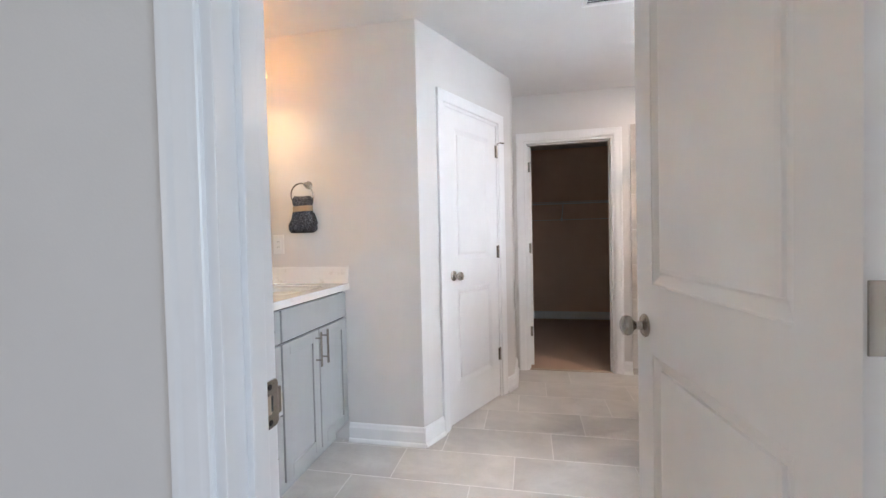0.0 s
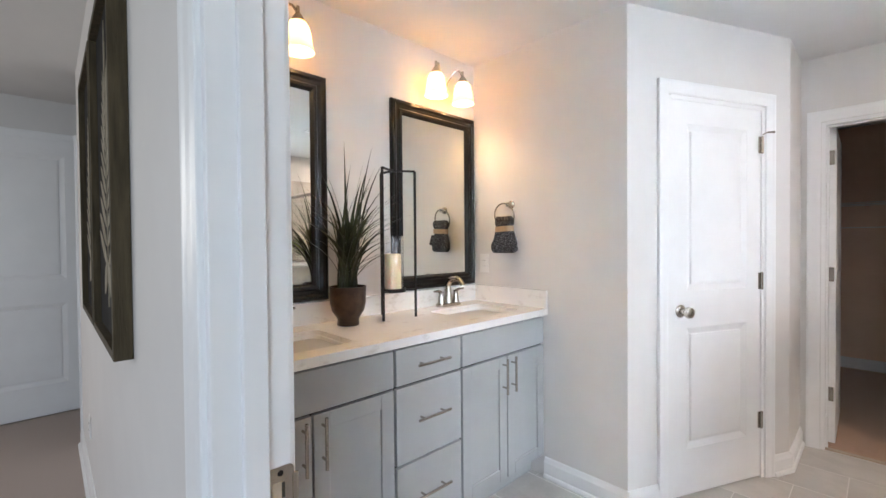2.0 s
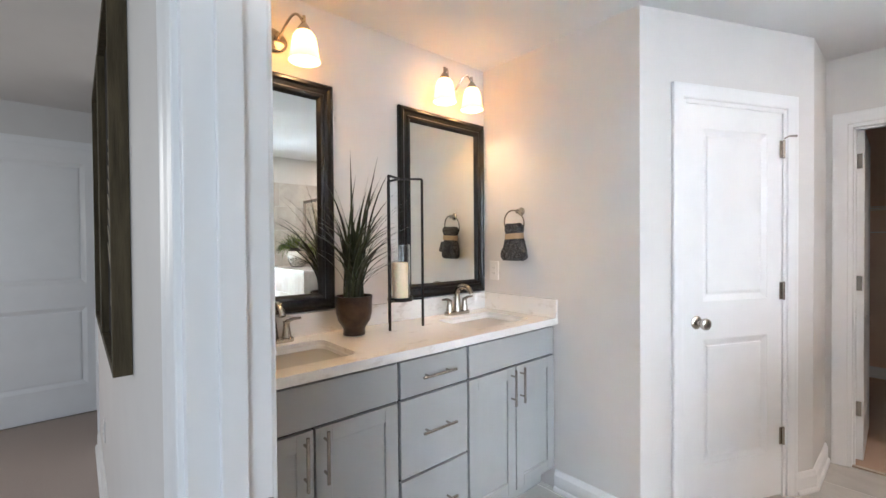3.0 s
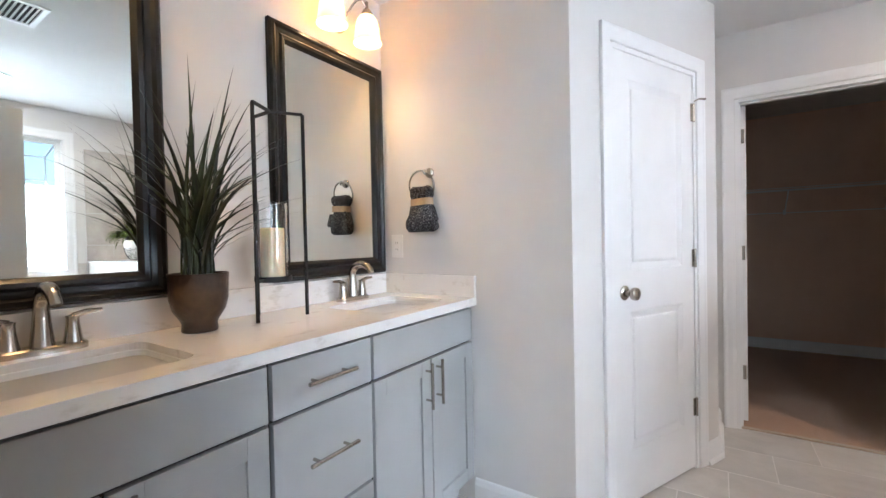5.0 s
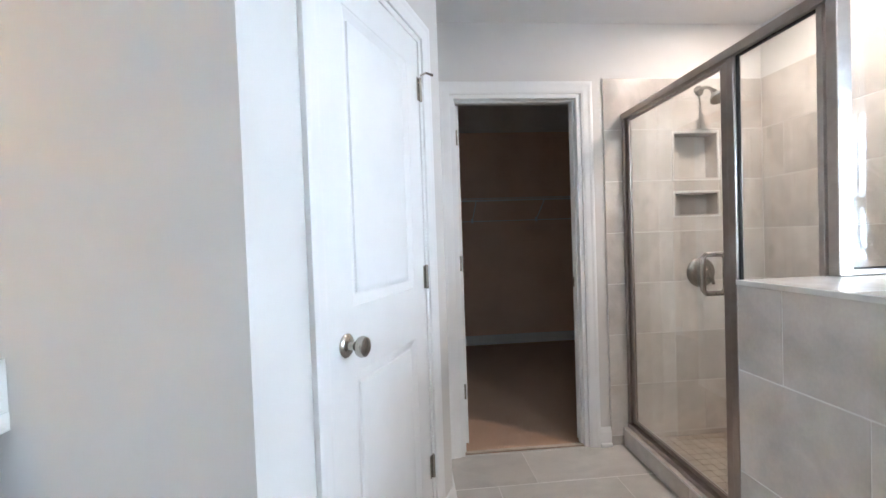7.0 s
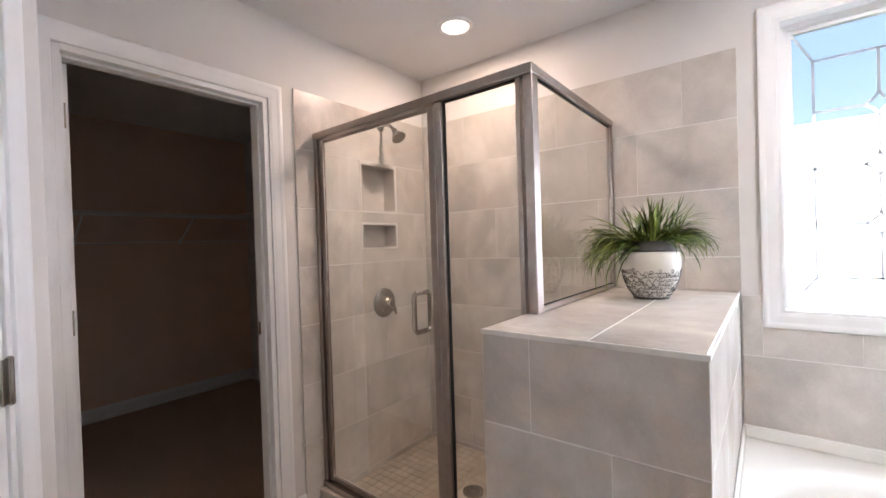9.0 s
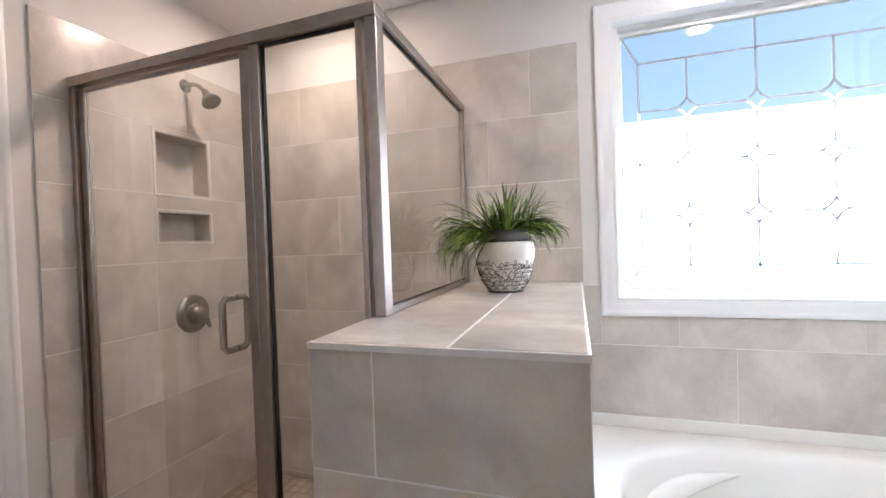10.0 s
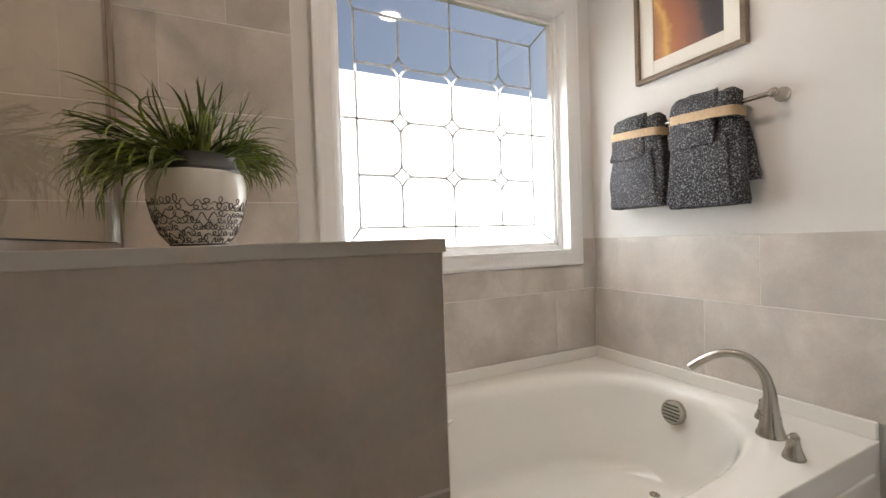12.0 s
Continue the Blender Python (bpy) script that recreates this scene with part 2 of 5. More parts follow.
# umber on one side, rust across the middle, an ochre streak along the other edge
_ma.inputs[1].default_value, _ma.inputs[2].default_value = 3.38, -5.14 + 1.05
_l.new(_sp.outputs["X"], _ma.inputs[0])
_mb.inputs[1].default_value = -0.62
_l.new(_sp.outputs["Z"], _mb.inputs[0]), _l.new(_ma.outputs[0], _mb.inputs[2])
_mc.inputs[1].default_value = 0.42
_l.new(_no.outputs["Fac"], _mc.inputs[0]), _l.new(_mb.outputs[0], _mc.inputs[2])
_l.new(_mc.outputs[0], _rpn.inputs["Fac"])
_rp = _rpn.color_ramp
_rp.elements[0].position, _rp.elements[0].color = 0.24, (0.018, 0.015, 0.018, 1)
_rp.elements[1].position, _rp.elements[1].color = 1.0, (0.26, 0.12, 0.06, 1)
for _p, _c in ((0.36, (0.035, 0.024, 0.022, 1)), (0.44, (0.13, 0.058, 0.042, 1)), (0.62, (0.21, 0.080, 0.048, 1)), (0.80, (0.26, 0.095, 0.040, 1)), (0.88, (0.50, 0.29, 0.095, 1)), (0.94, (0.34, 0.16, 0.06, 1))):
    _rp.elements.new(_p).color = _c

# a window film that scatters daylight
FROST = bpy.data.materials.new("frosted_film")
FROST.use_nodes = True
_n, _l = FROST.node_tree.nodes, FROST.node_tree.links
_tr, _df, _mx = _n.new("ShaderNodeBsdfTranslucent"), _n.new("ShaderNodeBsdfDiffuse"), _n.new("ShaderNodeMixShader")
_tr.inputs[0].default_value = (0.9, 0.92, 0.93, 1)
_df.inputs[0].default_value = (0.85, 0.87, 0.88, 1)
_mx.inputs[0].default_value = 0.25
_l.new(_tr.outputs[0], _mx.inputs[1]), _l.new(_df.outputs[0], _mx.inputs[2]), _l.new(_mx.outputs[0], _n["Material Output"].inputs[0])


def glowing(name, color, strength, base=(0.9, 0.85, 0.75)):
    m = bpy.data.materials.new(name)
    m.use_nodes = True
    b = m.node_tree.nodes["Principled BSDF"]
    b.inputs["Base Color"].default_value = (*base, 1)
    b.inputs["Emission Color"].default_value = (*color, 1)
    b.inputs["Emission Strength"].default_value = strength
    b.inputs["Roughness"].default_value = 0.4
    return m


SHADE = glowing("lit_alabaster_shade", (1.0, 0.64, 0.32), 0.14)
_n, _l = SHADE.node_tree.nodes, SHADE.node_tree.links
_tr, _mx = _n.new("ShaderNodeBsdfTranslucent"), _n.new("ShaderNodeMixShader")
_tr.inputs[0].default_value = (1.0, 0.86, 0.64, 1)
_mx.inputs[0].default_value = 0.45
_l.new(_n["Principled BSDF"].outputs[0], _mx.inputs[1]), _l.new(_tr.outputs[0], _mx.inputs[2]), _l.new(_mx.outputs[0], _n["Material Output"].inputs[0])
DIFFUSER = glowing("lit_recessed_lens", (1.0, 0.82, 0.66), 4.0)

# ---- mesh helpers ----


def part(name, bm, mat, parent=None, label="", smooth=False):
    me = bpy.data.meshes.new(name)
    bm.normal_update()
    if smooth:
        for e in bm.edges:
            if len(e.link_faces) == 2 and e.calc_face_angle(0) > 0.62:
                e.smooth = False
    bm.to_mesh(me)
    bm.free()
    me.materials.append(mat)
    if smooth:
        for p in me.polygons:
            p.use_smooth = True
    ob = new(name, me)
    if parent is not None:
        ob.parent = parent
    if label:
        ob["label"] = label
    return ob


def thing(name, label, category, group="", kind="", m=None):
    ob = new(name)
    ob.empty_display_size = 0.05
    if m is not None:
        ob.matrix_basis = m
    return tagged(ob, label, category, group, kind)


def box(x0, x1, y0, y1, z0, z1, bm=None, bevel=0.0, seg=2):
    own = bm if bm is not None else bmesh.new()
    vs = [own.verts.new((x, y, z)) for z in (z0, z1) for y in (y0, y1) for x in (x0, x1)]
    fs = [own.faces.new([vs[i] for i in f]) for f in ((0, 2, 3, 1), (4, 5, 7, 6), (0, 1, 5, 4), (2, 6, 7, 3), (0, 4, 6, 2), (1, 3, 7, 5))]
    if bevel:
        es = {e for f in fs for e in f.edges}
        bmesh.ops.bevel(own, geom=list(es), offset=bevel, segments=seg, profile=0.5, affect="EDGES")
    return own


def lathe(profile, n=24, bm=None, m=None, close=False):
    """Turn (radius, height) pairs round z."""
    own = bm if bm is not None else bmesh.new()
    m = m or Matrix()
    if close:
        profile = [*profile, profile[0]]
    rings = []
    for r, z in profile:
        if r < 1e-5:
            rings.append([own.verts.new(m @ Vector((0, 0, z)))])
        else:
            rings.append([own.verts.new(m @ Vector((r * math.cos(2 * math.pi * i / n), r * math.sin(2 * math.pi * i / n), z))) for i in range(n)])
    for a, b in zip(rings, rings[1:]):
        for i in range(n):
            j = (i + 1) % n
            if len(a) == 1 and len(b) > 1:
                own.faces.new((a[0], b[j], b[i]))
            elif len(b) == 1 and len(a) > 1:
                own.faces.new((a[i], a[j], b[0]))
            elif len(a) > 1:
                own.faces.new((a[i], a[j], b[j], b[i]))
    return own


def tube(points, r, n=10, bm=None, caps=True):
    """A round bar along points; r one radius or one a point."""
    own = bm if bm is not None else bmesh.new()
    pts = [Vector(p) for p in points]
    rs = r if isinstance(r, (list, tuple)) else [r] * len(pts)
    rings, side = [], None
    for i, p in enumerate(pts):
        d = (pts[min(i + 1, len(pts) - 1)] - pts[max(i - 1, 0)]).normalized()
        if side is None:
            side = d.orthogonal().normalized()
        side = (side - d * side.dot(d)).normalized()
        up = d.cross(side)
        rings.append([own.verts.new(p + rs[i] * (math.cos(2 * math.pi * k / n) * side + math.sin(2 * math.pi * k / n) * up)) for k in range(n)])
    for a, b in zip(rings, rings[1:]):
        for k in range(n):
            own.faces.new((a[k], a[(k + 1) % n], b[(k + 1) % n], b[k]))
    if caps:
        own.faces.new(list(reversed(rings[0])))
        own.faces.new(rings[-1])
    return own


def arc(fn, n):
    return [fn(i / n) for i in range(n + 1)]


def wall_cells(bm, axis, a0, a1, b0, b1, z0, z1, holes=()):
    """A slab a0..a1 thick along axis, b0..b1 long, with through holes (b0, b1, z0, z1)."""
    bs = sorted({b0, b1, *[v for h in holes for v in h[:2] if b0 < v < b1]})
    zs = sorted({z0, z1, *[v for h in holes for v in h[2:] if z0 < v < z1]})
    for p, q in zip(bs, bs[1:]):
        for r, s in zip(zs, zs[1:]):
            cb, cz = (p + q) / 2, (r + s) / 2
            if any(h[0] < cb < h[1] and h[2] < cz < h[3] for h in holes):
                continue
            if axis == "x":
                box(a0, a1, p, q, r, s, bm)
            else:
                box(p, q, a0, a1, r, s, bm)
    bmesh.ops.remove_doubles(bm, verts=bm.verts, dist=1e-4)
    seen = {}
    for f in bm.faces:
        seen.setdefault(tuple(round(c, 4) for c in f.calc_center_median()), []).append(f)
    bmesh.ops.delete(bm, geom=[f for fs in seen.values() if len(fs) > 1 for f in fs], context="FACES")
    return bm


def sweep(profile, a, b, side, bm=None):
    """A straight moulding: profile of (out, up) from a to b, out along side."""
    own = bm if bm is not None else bmesh.new()
    a, b, side = Vector(a), Vector(b), Vector(side).normalized()
    ends = [[own.verts.new(p + side * o + Vector((0, 0, u))) for o, u in profile] for p in (a, b)]
    k = len(profile)
    for i in range(k):
        own.faces.new((ends[0][i], ends[0][(i + 1) % k], ends[1][(i + 1) % k], ends[1][i]))
    own.faces.new(list(reversed(ends[0])))
    own.faces.new(ends[1])
    bmesh.ops.recalc_face_normals(own, faces=own.faces)
    return own


def setting(name, bm, mat, label, category, m=None):
    ob = part(name, bm, mat)
    if m is not None:
        ob.matrix_basis = m
    return tagged(ob, label, category, kind="structure")


# ---- plan ----
XM, XW = -1.242, 2.180          # mirror wall, window wall
YE, YB, YT, YC = 0.857, 0.753, 2.610, 4.095   # entry wall's bath and bedroom faces, towel wall, closet wall
CZ = 2.440
D0, D1, DZ = -0.042, 0.785, 2.035             # entry opening
C0, C1 = 0.316, 1.056                          # closet opening
U = Vector((0.419, 0.908, 0)).normalized()     # along the angled wall
N = Vector((U.y, -U.x, 0))
K0 = Vector((-0.262, YT, 0))
ANG = math.degrees(math.atan2(U.y, U.x))
ANGLED = Matrix.Translation(K0) @ pose(0, 0, 0, 0, 0, ANG)   # local x along wall, local -y out into the bath
T0, T1 = 0.252, 0.930                          # toilet door opening along it
UE = 1.138
FX = K0.x + UE * U.x
FY = K0.y + UE * U.y
WY0, WY1, WZ0, WZ1 = 1.066, 2.214, 1.010, 2.190   # window opening

setting("wall_west", wall_cells(bmesh.new(), "x", XM - 0.12, XM, YE, YC + 0.115, 0, CZ), PAINT, "light greige painted wall behind the vanity mirrors", "wall")
setting("wall_towel", wall_cells(bmesh.new(), "y", YT, YT + 0.11, XM, K0.x, 0, CZ), PAINT, "light greige painted wall beside the vanity", "wall")
setting("wall_angled", wall_cells(bmesh.new(), "y", 0.0, 0.11, 0, UE, 0, CZ, [(T0, T1, -1, DZ)]), PAINT, "white-lit greige angled wall around the toilet room door", "wall", ANGLED)
setting("wall_return", wall_cells(bmesh.new(), "x", FX - 0.11, FX, FY + 0.001, YC, 0, CZ), PAINT, "short greige wall return beside the closet door", "wall")
NICHES = [(1.614, 1.890, 1.537, 1.812), (1.614, 1.890, 1.324, 1.463)]
wall_n = setting("wall_north", wall_cells(bmesh.new(), "y", YC, YC + 0.115, XM, XW, 0, CZ, [(C0, C1, -1, DZ), *NICHES]), PAINT, "light greige painted wall around the closet doorway", "wall")
wall_e = setting("wall_east", wall_cells(bmesh.new(), "x", XW, XW + 0.10, YE, 6.62, 0, CZ, [(WY0, WY1, WZ0, WZ1)]), PAINT, "light greige painted wall around the frosted bath window", "wall")
_bm = wall_cells(bmesh.new(), "y", YB, YE, -3.05, XW + 0.16, 0, CZ, [(D0, D1, -1, DZ)])
setting("wall_south", _bm, PAINT, "light greige painted wall with the bathroom doorway", "wall")
wall_tub = setting("wall_tub", wall_cells(bmesh.new(), "y", YE, 0.916, 0.86, XW, 0, CZ), PAINT, "light greige painted wall above the tub tiles", "wall")
setting("ceiling", box(XM - 0.12, XW + 0.16, YB, YC + 0.115, CZ, CZ + 0.1), CEIL, "flat white painted bathroom ceiling", "ceiling")
# closet shell
setting("closet_ceiling", box(-0.6, XW + 0.16, YC + 0.115, 6.62, CZ, CZ + 0.1), CEIL, "flat white closet ceiling in shade", "ceiling")
setting("closet_floor", box(-0.6, XW + 0.16, YC + 0.03, 6.62, -0.1, 0.004), CARPET, "brown cut-pile carpet on the closet floor", "carpet")
setting("closet_wall_back", box(-0.6, XW, 6.52, 6.62, 0, CZ), CLOSET_WARM_SHADE, "greige closet back wall, warm shade put into its tan colour", "wall")
setting("closet_wall_side", box(-0.6, -0.5, YC + 0.115, 6.52, 0, CZ), CLOSET_WARM_SHADE, "greige closet side wall, warm shade put into its tan colour", "wall")
# bedroom shell
setting("bedroom_floor", box(-4.1, 2.28, -3.3, YB + 0.02, -0.1, 0.0), CARPET_GREY, "taupe cut-pile bedroom carpet", "carpet")
setting("hall_floor", box(-4.1, -3.05, YB + 0.02, 2.6, -0.1, 0.0), CARPET_GREY, "taupe cut-pile hall carpet", "carpet")
setting("bedroom_ceiling", box(-4.1, 2.28, -3.3, YB, CZ, CZ + 0.1), CEIL, "flat white bedroom ceiling", "ceiling")
setting("hall_ceiling", box(-4.1, XM - 0.12, YB, 2.6, CZ, CZ + 0.1), CEIL, "flat white hall ceiling", "ceiling")
# the window hole is added, out of view, for the second bedroom lamp
setting("bedroom_wall_west", wall_cells(bmesh.new(), "x", -4.1, -3.88, -3.3, 2.6, 0, CZ, [(-2.60, -1.20, 0.85, 2.15)]), PAINT, "greige bedroom end wall with a white door", "wall")
setting("bedroom_wall_east", wall_cells(bmesh.new(), "x", XW, 2.28, -3.2, YB, 0, CZ, [(-2.10, -0.40, 0.85, 2.15)]), PAINT, "greige bedroom wall with a window opening", "wall")
setting("hall_wall", box(-3.05, -2.95, YE, 2.6, 0, CZ), PAINT, "greige hall wall", "wall")
setting("hall_wall_end", box(-3.88, -2.95, 2.5, 2.6, 0, CZ), PAINT, "greige hall end wall", "wall")
setting("bedroom_wall_south", wall_cells(bmesh.new(), "y", -3.3, -3.2, -3.88, 2.28, 0, CZ), PAINT, "greige bedroom wall", "wall")
ground = setting("ground", box(-60, 60, -60, 60, -0.6, -0.5), material("lawn", (0.05, 0.08, 0.03), 0.9, color2=(0.08, 0.11, 0.05), scale=3), "mown lawn outside the house", "ground")

# ---- trim ----
BASE_PROFILE = [(0, 0), (0.027, 0), (0.027, 0.008), (0.022, 0.018), (0.015, 0.022), (0.015, 0.082), (0.011, 0.092), (0.008, 0.104), (0.004, 0.110), (0, 0.110)]


def baseboard(a, b, side, label="white painted baseboard with shoe moulding"):
    return tagged(part("baseboard", sweep(BASE_PROFILE, a, b, side), TRIM), label, "baseboard", kind="structure")


baseboard((-0.72, YT, 0), (K0.x + 0.012, YT, 0), (0, -1, 0))
baseboard(K0 + U * -0.008, K0 + U * 0.183, N)
baseboard(K0 + U * 0.999, K0 + U * (UE + 0.008), N)
baseboard((FX, FY - 0.004, 0), (FX, YC, 0), (1, 0, 0))
baseboard((1.128, YC, 0), (1.193, YC, 0), (0, -1, 0))
baseboard((-3.05, YB, 0), (D0 - 0.06, YB, 0), (0, -1, 0))
baseboard((D1 + 0.06, YB, 0), (2.18, YB, 0), (0, -1, 0))
baseboard((-0.5, 6.52, 0), (XW, 6.52, 0), (0, -1, 0))
baseboard((XW, YC + 0.115, 0), (XW, 6.52, 0), (-1, 0, 0))
baseboard((-3.88, -3.2, 0), (-3.88, 0.0, 0), (1, 0, 0))
baseboard((D1 + 0.09, YE, 0), (0.86, YE, 0), (0, 1, 0))


CASING = [(0.0, 0.0), (0.0, 0.0075), (0.0025, 0.0095), (0.010, 0.0098), (0.0135, 0.0118), (0.018, 0.0126), (0.038, 0.0140), (0.044, 0.0142), (0.048, 0.0162), (0.053, 0.0170), (0.063, 0.0168), (0.066, 0.0150), (0.066, 0.0)]


def moulding(bm, corners, closed):
    """Loft a mitred moulding through corners, each a function of (offset, height) giving a point."""
    rings = [[bm.verts.new(c(a, o)) for a, o in CASING] for c in corners]
    pairs = list(zip(rings, rings[1:])) + ([(rings[-1], rings[0])] if closed else [])
    for a, b in pairs:
        for k in range(len(CASING) - 1):
            bm.faces.new((a[k], a[k + 1], b[k + 1], b[k]))
    if not closed:
        bm.faces.new(rings[0]), bm.faces.new(rings[-1][::-1])
    bmesh.ops.recalc_face_normals(bm, faces=bm.faces)
    return bm


def casing_bm(w, h, cw=0.066, out=0.017, reveal=0.005):
    """Door casing round an opening 0..w, 0..h; the wall face is y = 0, out is -y."""
    k, q = cw / 0.066, out / 0.017
    left, right, top = (lambda a: -reveal - a * k), (lambda a: w + reveal + a * k), (lambda a: h + reveal + a * k)
    return moulding(bmesh.new(), [lambda a, o: (left(a), -o * q, 0), lambda a, o: (left(a), -o * q, top(a)), lambda a, o: (right(a), -o * q, top(a)), lambda a, o: (right(a), -o * q, 0)], False)


def jamb_bm(w, h, deep, stop=None, t=0.018):
    """Jamb lining inside an opening, y 0..deep, with a door stop at depth stop."""
    bm = bmesh.new()
    box(-0.004, t, -0.001, deep + 0.001, 0, h, bm, 0.0015)
    box(w - t, w + 0.004, -0.001, deep + 0.001, 0, h, bm, 0.0015)
    box(t, w - t, -0.001, deep + 0.001, h - t, h + 0.004, bm, 0.0015)
    if stop is not None:
        s0, s1 = stop, stop + 0.034
        box(t, t + 0.011, s0, s1, 0, h - t, bm, 0.002)
        box(w - t - 0.011, w - t, s0, s1, 0, h - t, bm, 0.002)
        box(t + 0.011, w - t - 0.011, s0, s1, h - t - 0.011, h - t, bm, 0.002)
    return bm


def door_leaf_bm(w, h, t=0.035):
    """A moulded two-panel leaf, x 0..w, y 0..t, z 0..h."""
    bm = bmesh.new()
    st = 0.105 if w < 0.72 else 0.112
    panels = [(st, w - st, 0.235, 0.855), (st, w - st, 1.045, h - 0.115)]
    for y, sg in ((0.0, 1), (t, -1)):
        xs = [0, st, w - st, w]
        zs = [0, 0.235, 0.855, 1.045, h - 0.115, h]
        for i in range(3):
            for j in range(5):
                if i == 1 and j in (1, 3):
                    continue
                q = [(xs[i], y, zs[j]), (xs[i + 1], y, zs[j]), (xs[i + 1], y, zs[j + 1]), (xs[i], y, zs[j + 1])]
                bm.faces.new([bm.verts.new(v) for v in (q if sg > 0 else q[::-1])])
        for x0, x1, z0, z1 in panels:
            rings = []
            for ins, dep in ((0, 0), (0.003, 0.0025), (0.007, 0.0035), (0.028, 0.0125), (0.034, 0.0130), (0.036, 0.0065), (0.048, 0.0045)):
                yy = y + sg * dep
                rings.append([bm.verts.new(v) for v in ((x0 + ins, yy, z0 + ins), (x1 - ins, yy, z0 + ins), (x1 - ins, yy, z1 - ins), (x0 + ins, yy, z1 - ins))])
            for a, b in zip(rings, rings[1:]):
                for k in range(4):
                    f = (a[k], a[(k + 1) % 4], b[(k + 1) % 4], b[k])
                    bm.faces.new(f if sg > 0 else f[::-1])
            bm.faces.new(rings[-1] if sg > 0 else rings[-1][::-1])
    for q in (((0, 0, 0), (0, t, 0), (0, t, h), (0, 0, h)), ((w, 0, 0), (w, 0, h), (w, t, h), (w, t, 0)),
              ((0, 0, h), (w, 0, h), (w, t, h), (0, t, h)), ((0, 0, 0), (0, t, 0), (w, t, 0), (w, 0, 0))):
        bm.faces.new([bm.verts.new(v) for v in q])
    bmesh.ops.remove_doubles(bm, verts=bm.verts, dist=1e-5)
    bmesh.ops.recalc_face_normals(bm, faces=bm.faces)
    return bm


KNOB = [(0.0, 0.0), (0.032, 0.0), (0.033, 0.004), (0.028, 0.009), (0.013, 0.013), (0.011, 0.028), (0.016, 0.034), (0.026, 0.042), (0.029, 0.052), (0.026, 0.062), (0.015, 0.068), (0, 0.069)]


def knob(parent, x, z, y, out):
    """A door knob on the leaf's face y, standing out along out (+1 or -1)."""
    m = Matrix.Translation((x, y, z)) @ pose(0, 0, 0, -90 * out)
    return part("knob", lathe(KNOB, 28, m=m), NICKEL, parent, "brushed nickel door knob", smooth=True)


def hinge_bm(x, y, z, h=0.09, leaf=(0.03, 0.0)):
    """A butt hinge: barrel with finials and a leaf plate."""
    bm = lathe([(0, -h / 2 - 0.004), (0.004, -h / 2 - 0.003), (0.0065, -h / 2), (0.0065, h / 2), (0.004, h / 2 + 0.003), (0, h / 2 + 0.004)], 12, m=Matrix.Translation((x, y, z)))
    box(x - leaf[0], x + leaf[1], y + 0.003, y + 0.0065, z - h / 2, z + h / 2, bm, 0.001)
    return bm


# toilet room door, shut, in the angled wall
door_t = thing("door_1", "closed white two-panel door with nickel knob in the angled wall", "door", kind="structure", m=ANGLED @ Matrix.Translation((T0, 0, 0)))
part("casing", casing_bm(T1 - T0, DZ), TRIM, door_t, smooth=True)
part("jamb", jamb_bm(T1 - T0, DZ, 0.11, 0.042), TRIM, door_t)
_leaf = part("door_leaf", door_leaf_bm(T1 - T0 - 0.042, 2.005), TRIM, door_t)
_leaf.matrix_basis = Matrix.Translation((0.021, 0.005, 0.012))
knob(_leaf, 0.062, 0.945, 0.0, -1)
part("latch_plate", box(-0.004, 0.0, 0.006, 0.03, 0.91, 0.97, bevel=0.001), NICKEL, _leaf)
for _z in (0.325, 1.09, 1.83):
    part("hinge", hinge_bm(T1 - T0 - 0.020, -0.004, _z, leaf=(0.022, 0.012)), NICKEL, door_t, smooth=False)
part("door_stop", tube([(T1 - T0 - 0.02, -0.006, 1.885), (T1 - T0 - 0.02, -0.03, 1.892), (T1 - T0 + 0.012, -0.045, 1.892)], [0.004, 0.004, 0.006]), NICKEL, door_t, "nickel hinge-pin door stop")

# closet doorway, its door swung into the closet
door_c = thing("door_2", "white cased closet doorway with door swung into the closet", "door", kind="structure", m=Matrix.Translation((C0, YC, 0)))
part("casing", casing_bm(C1 - C0, DZ), TRIM, door_c, smooth=True)
part("jamb", jamb_bm(C1 - C0, DZ, 0.115, 0.035), TRIM, door_c)
_leaf = part("door_leaf", door_leaf_bm(0.70, 2.005), TRIM, door_c)
_leaf.matrix_basis = Matrix.Translation((0.058, 0.128, 0.012)) @ pose(0, 0, 0, 0, 0, 91)
for _z in (0.325, 1.09, 1.83):
    part("hinge", box(0.019, 0.050, 0.1195, 0.1235, _z - 0.045, _z + 0.045, bevel=0.001), NICKEL, door_c)
part("strike_plate", box(C1 - C0 - 0.0195, C1 - C0 - 0.0165, 0.075, 0.108, 0.925, 0.985, bevel=0.001), NICKEL, door_c)
setting("threshold", box(C0 + 0.018, C1 - 0.018, YC + 0.018, YC + 0.046, 0.0, 0.007, bevel=0.002), material("threshold_strip", (0.40, 0.33, 0.26), 0.6, color2=(0.48, 0.40, 0.32), scale=20), "tan carpet edge strip in the closet doorway", "threshold")

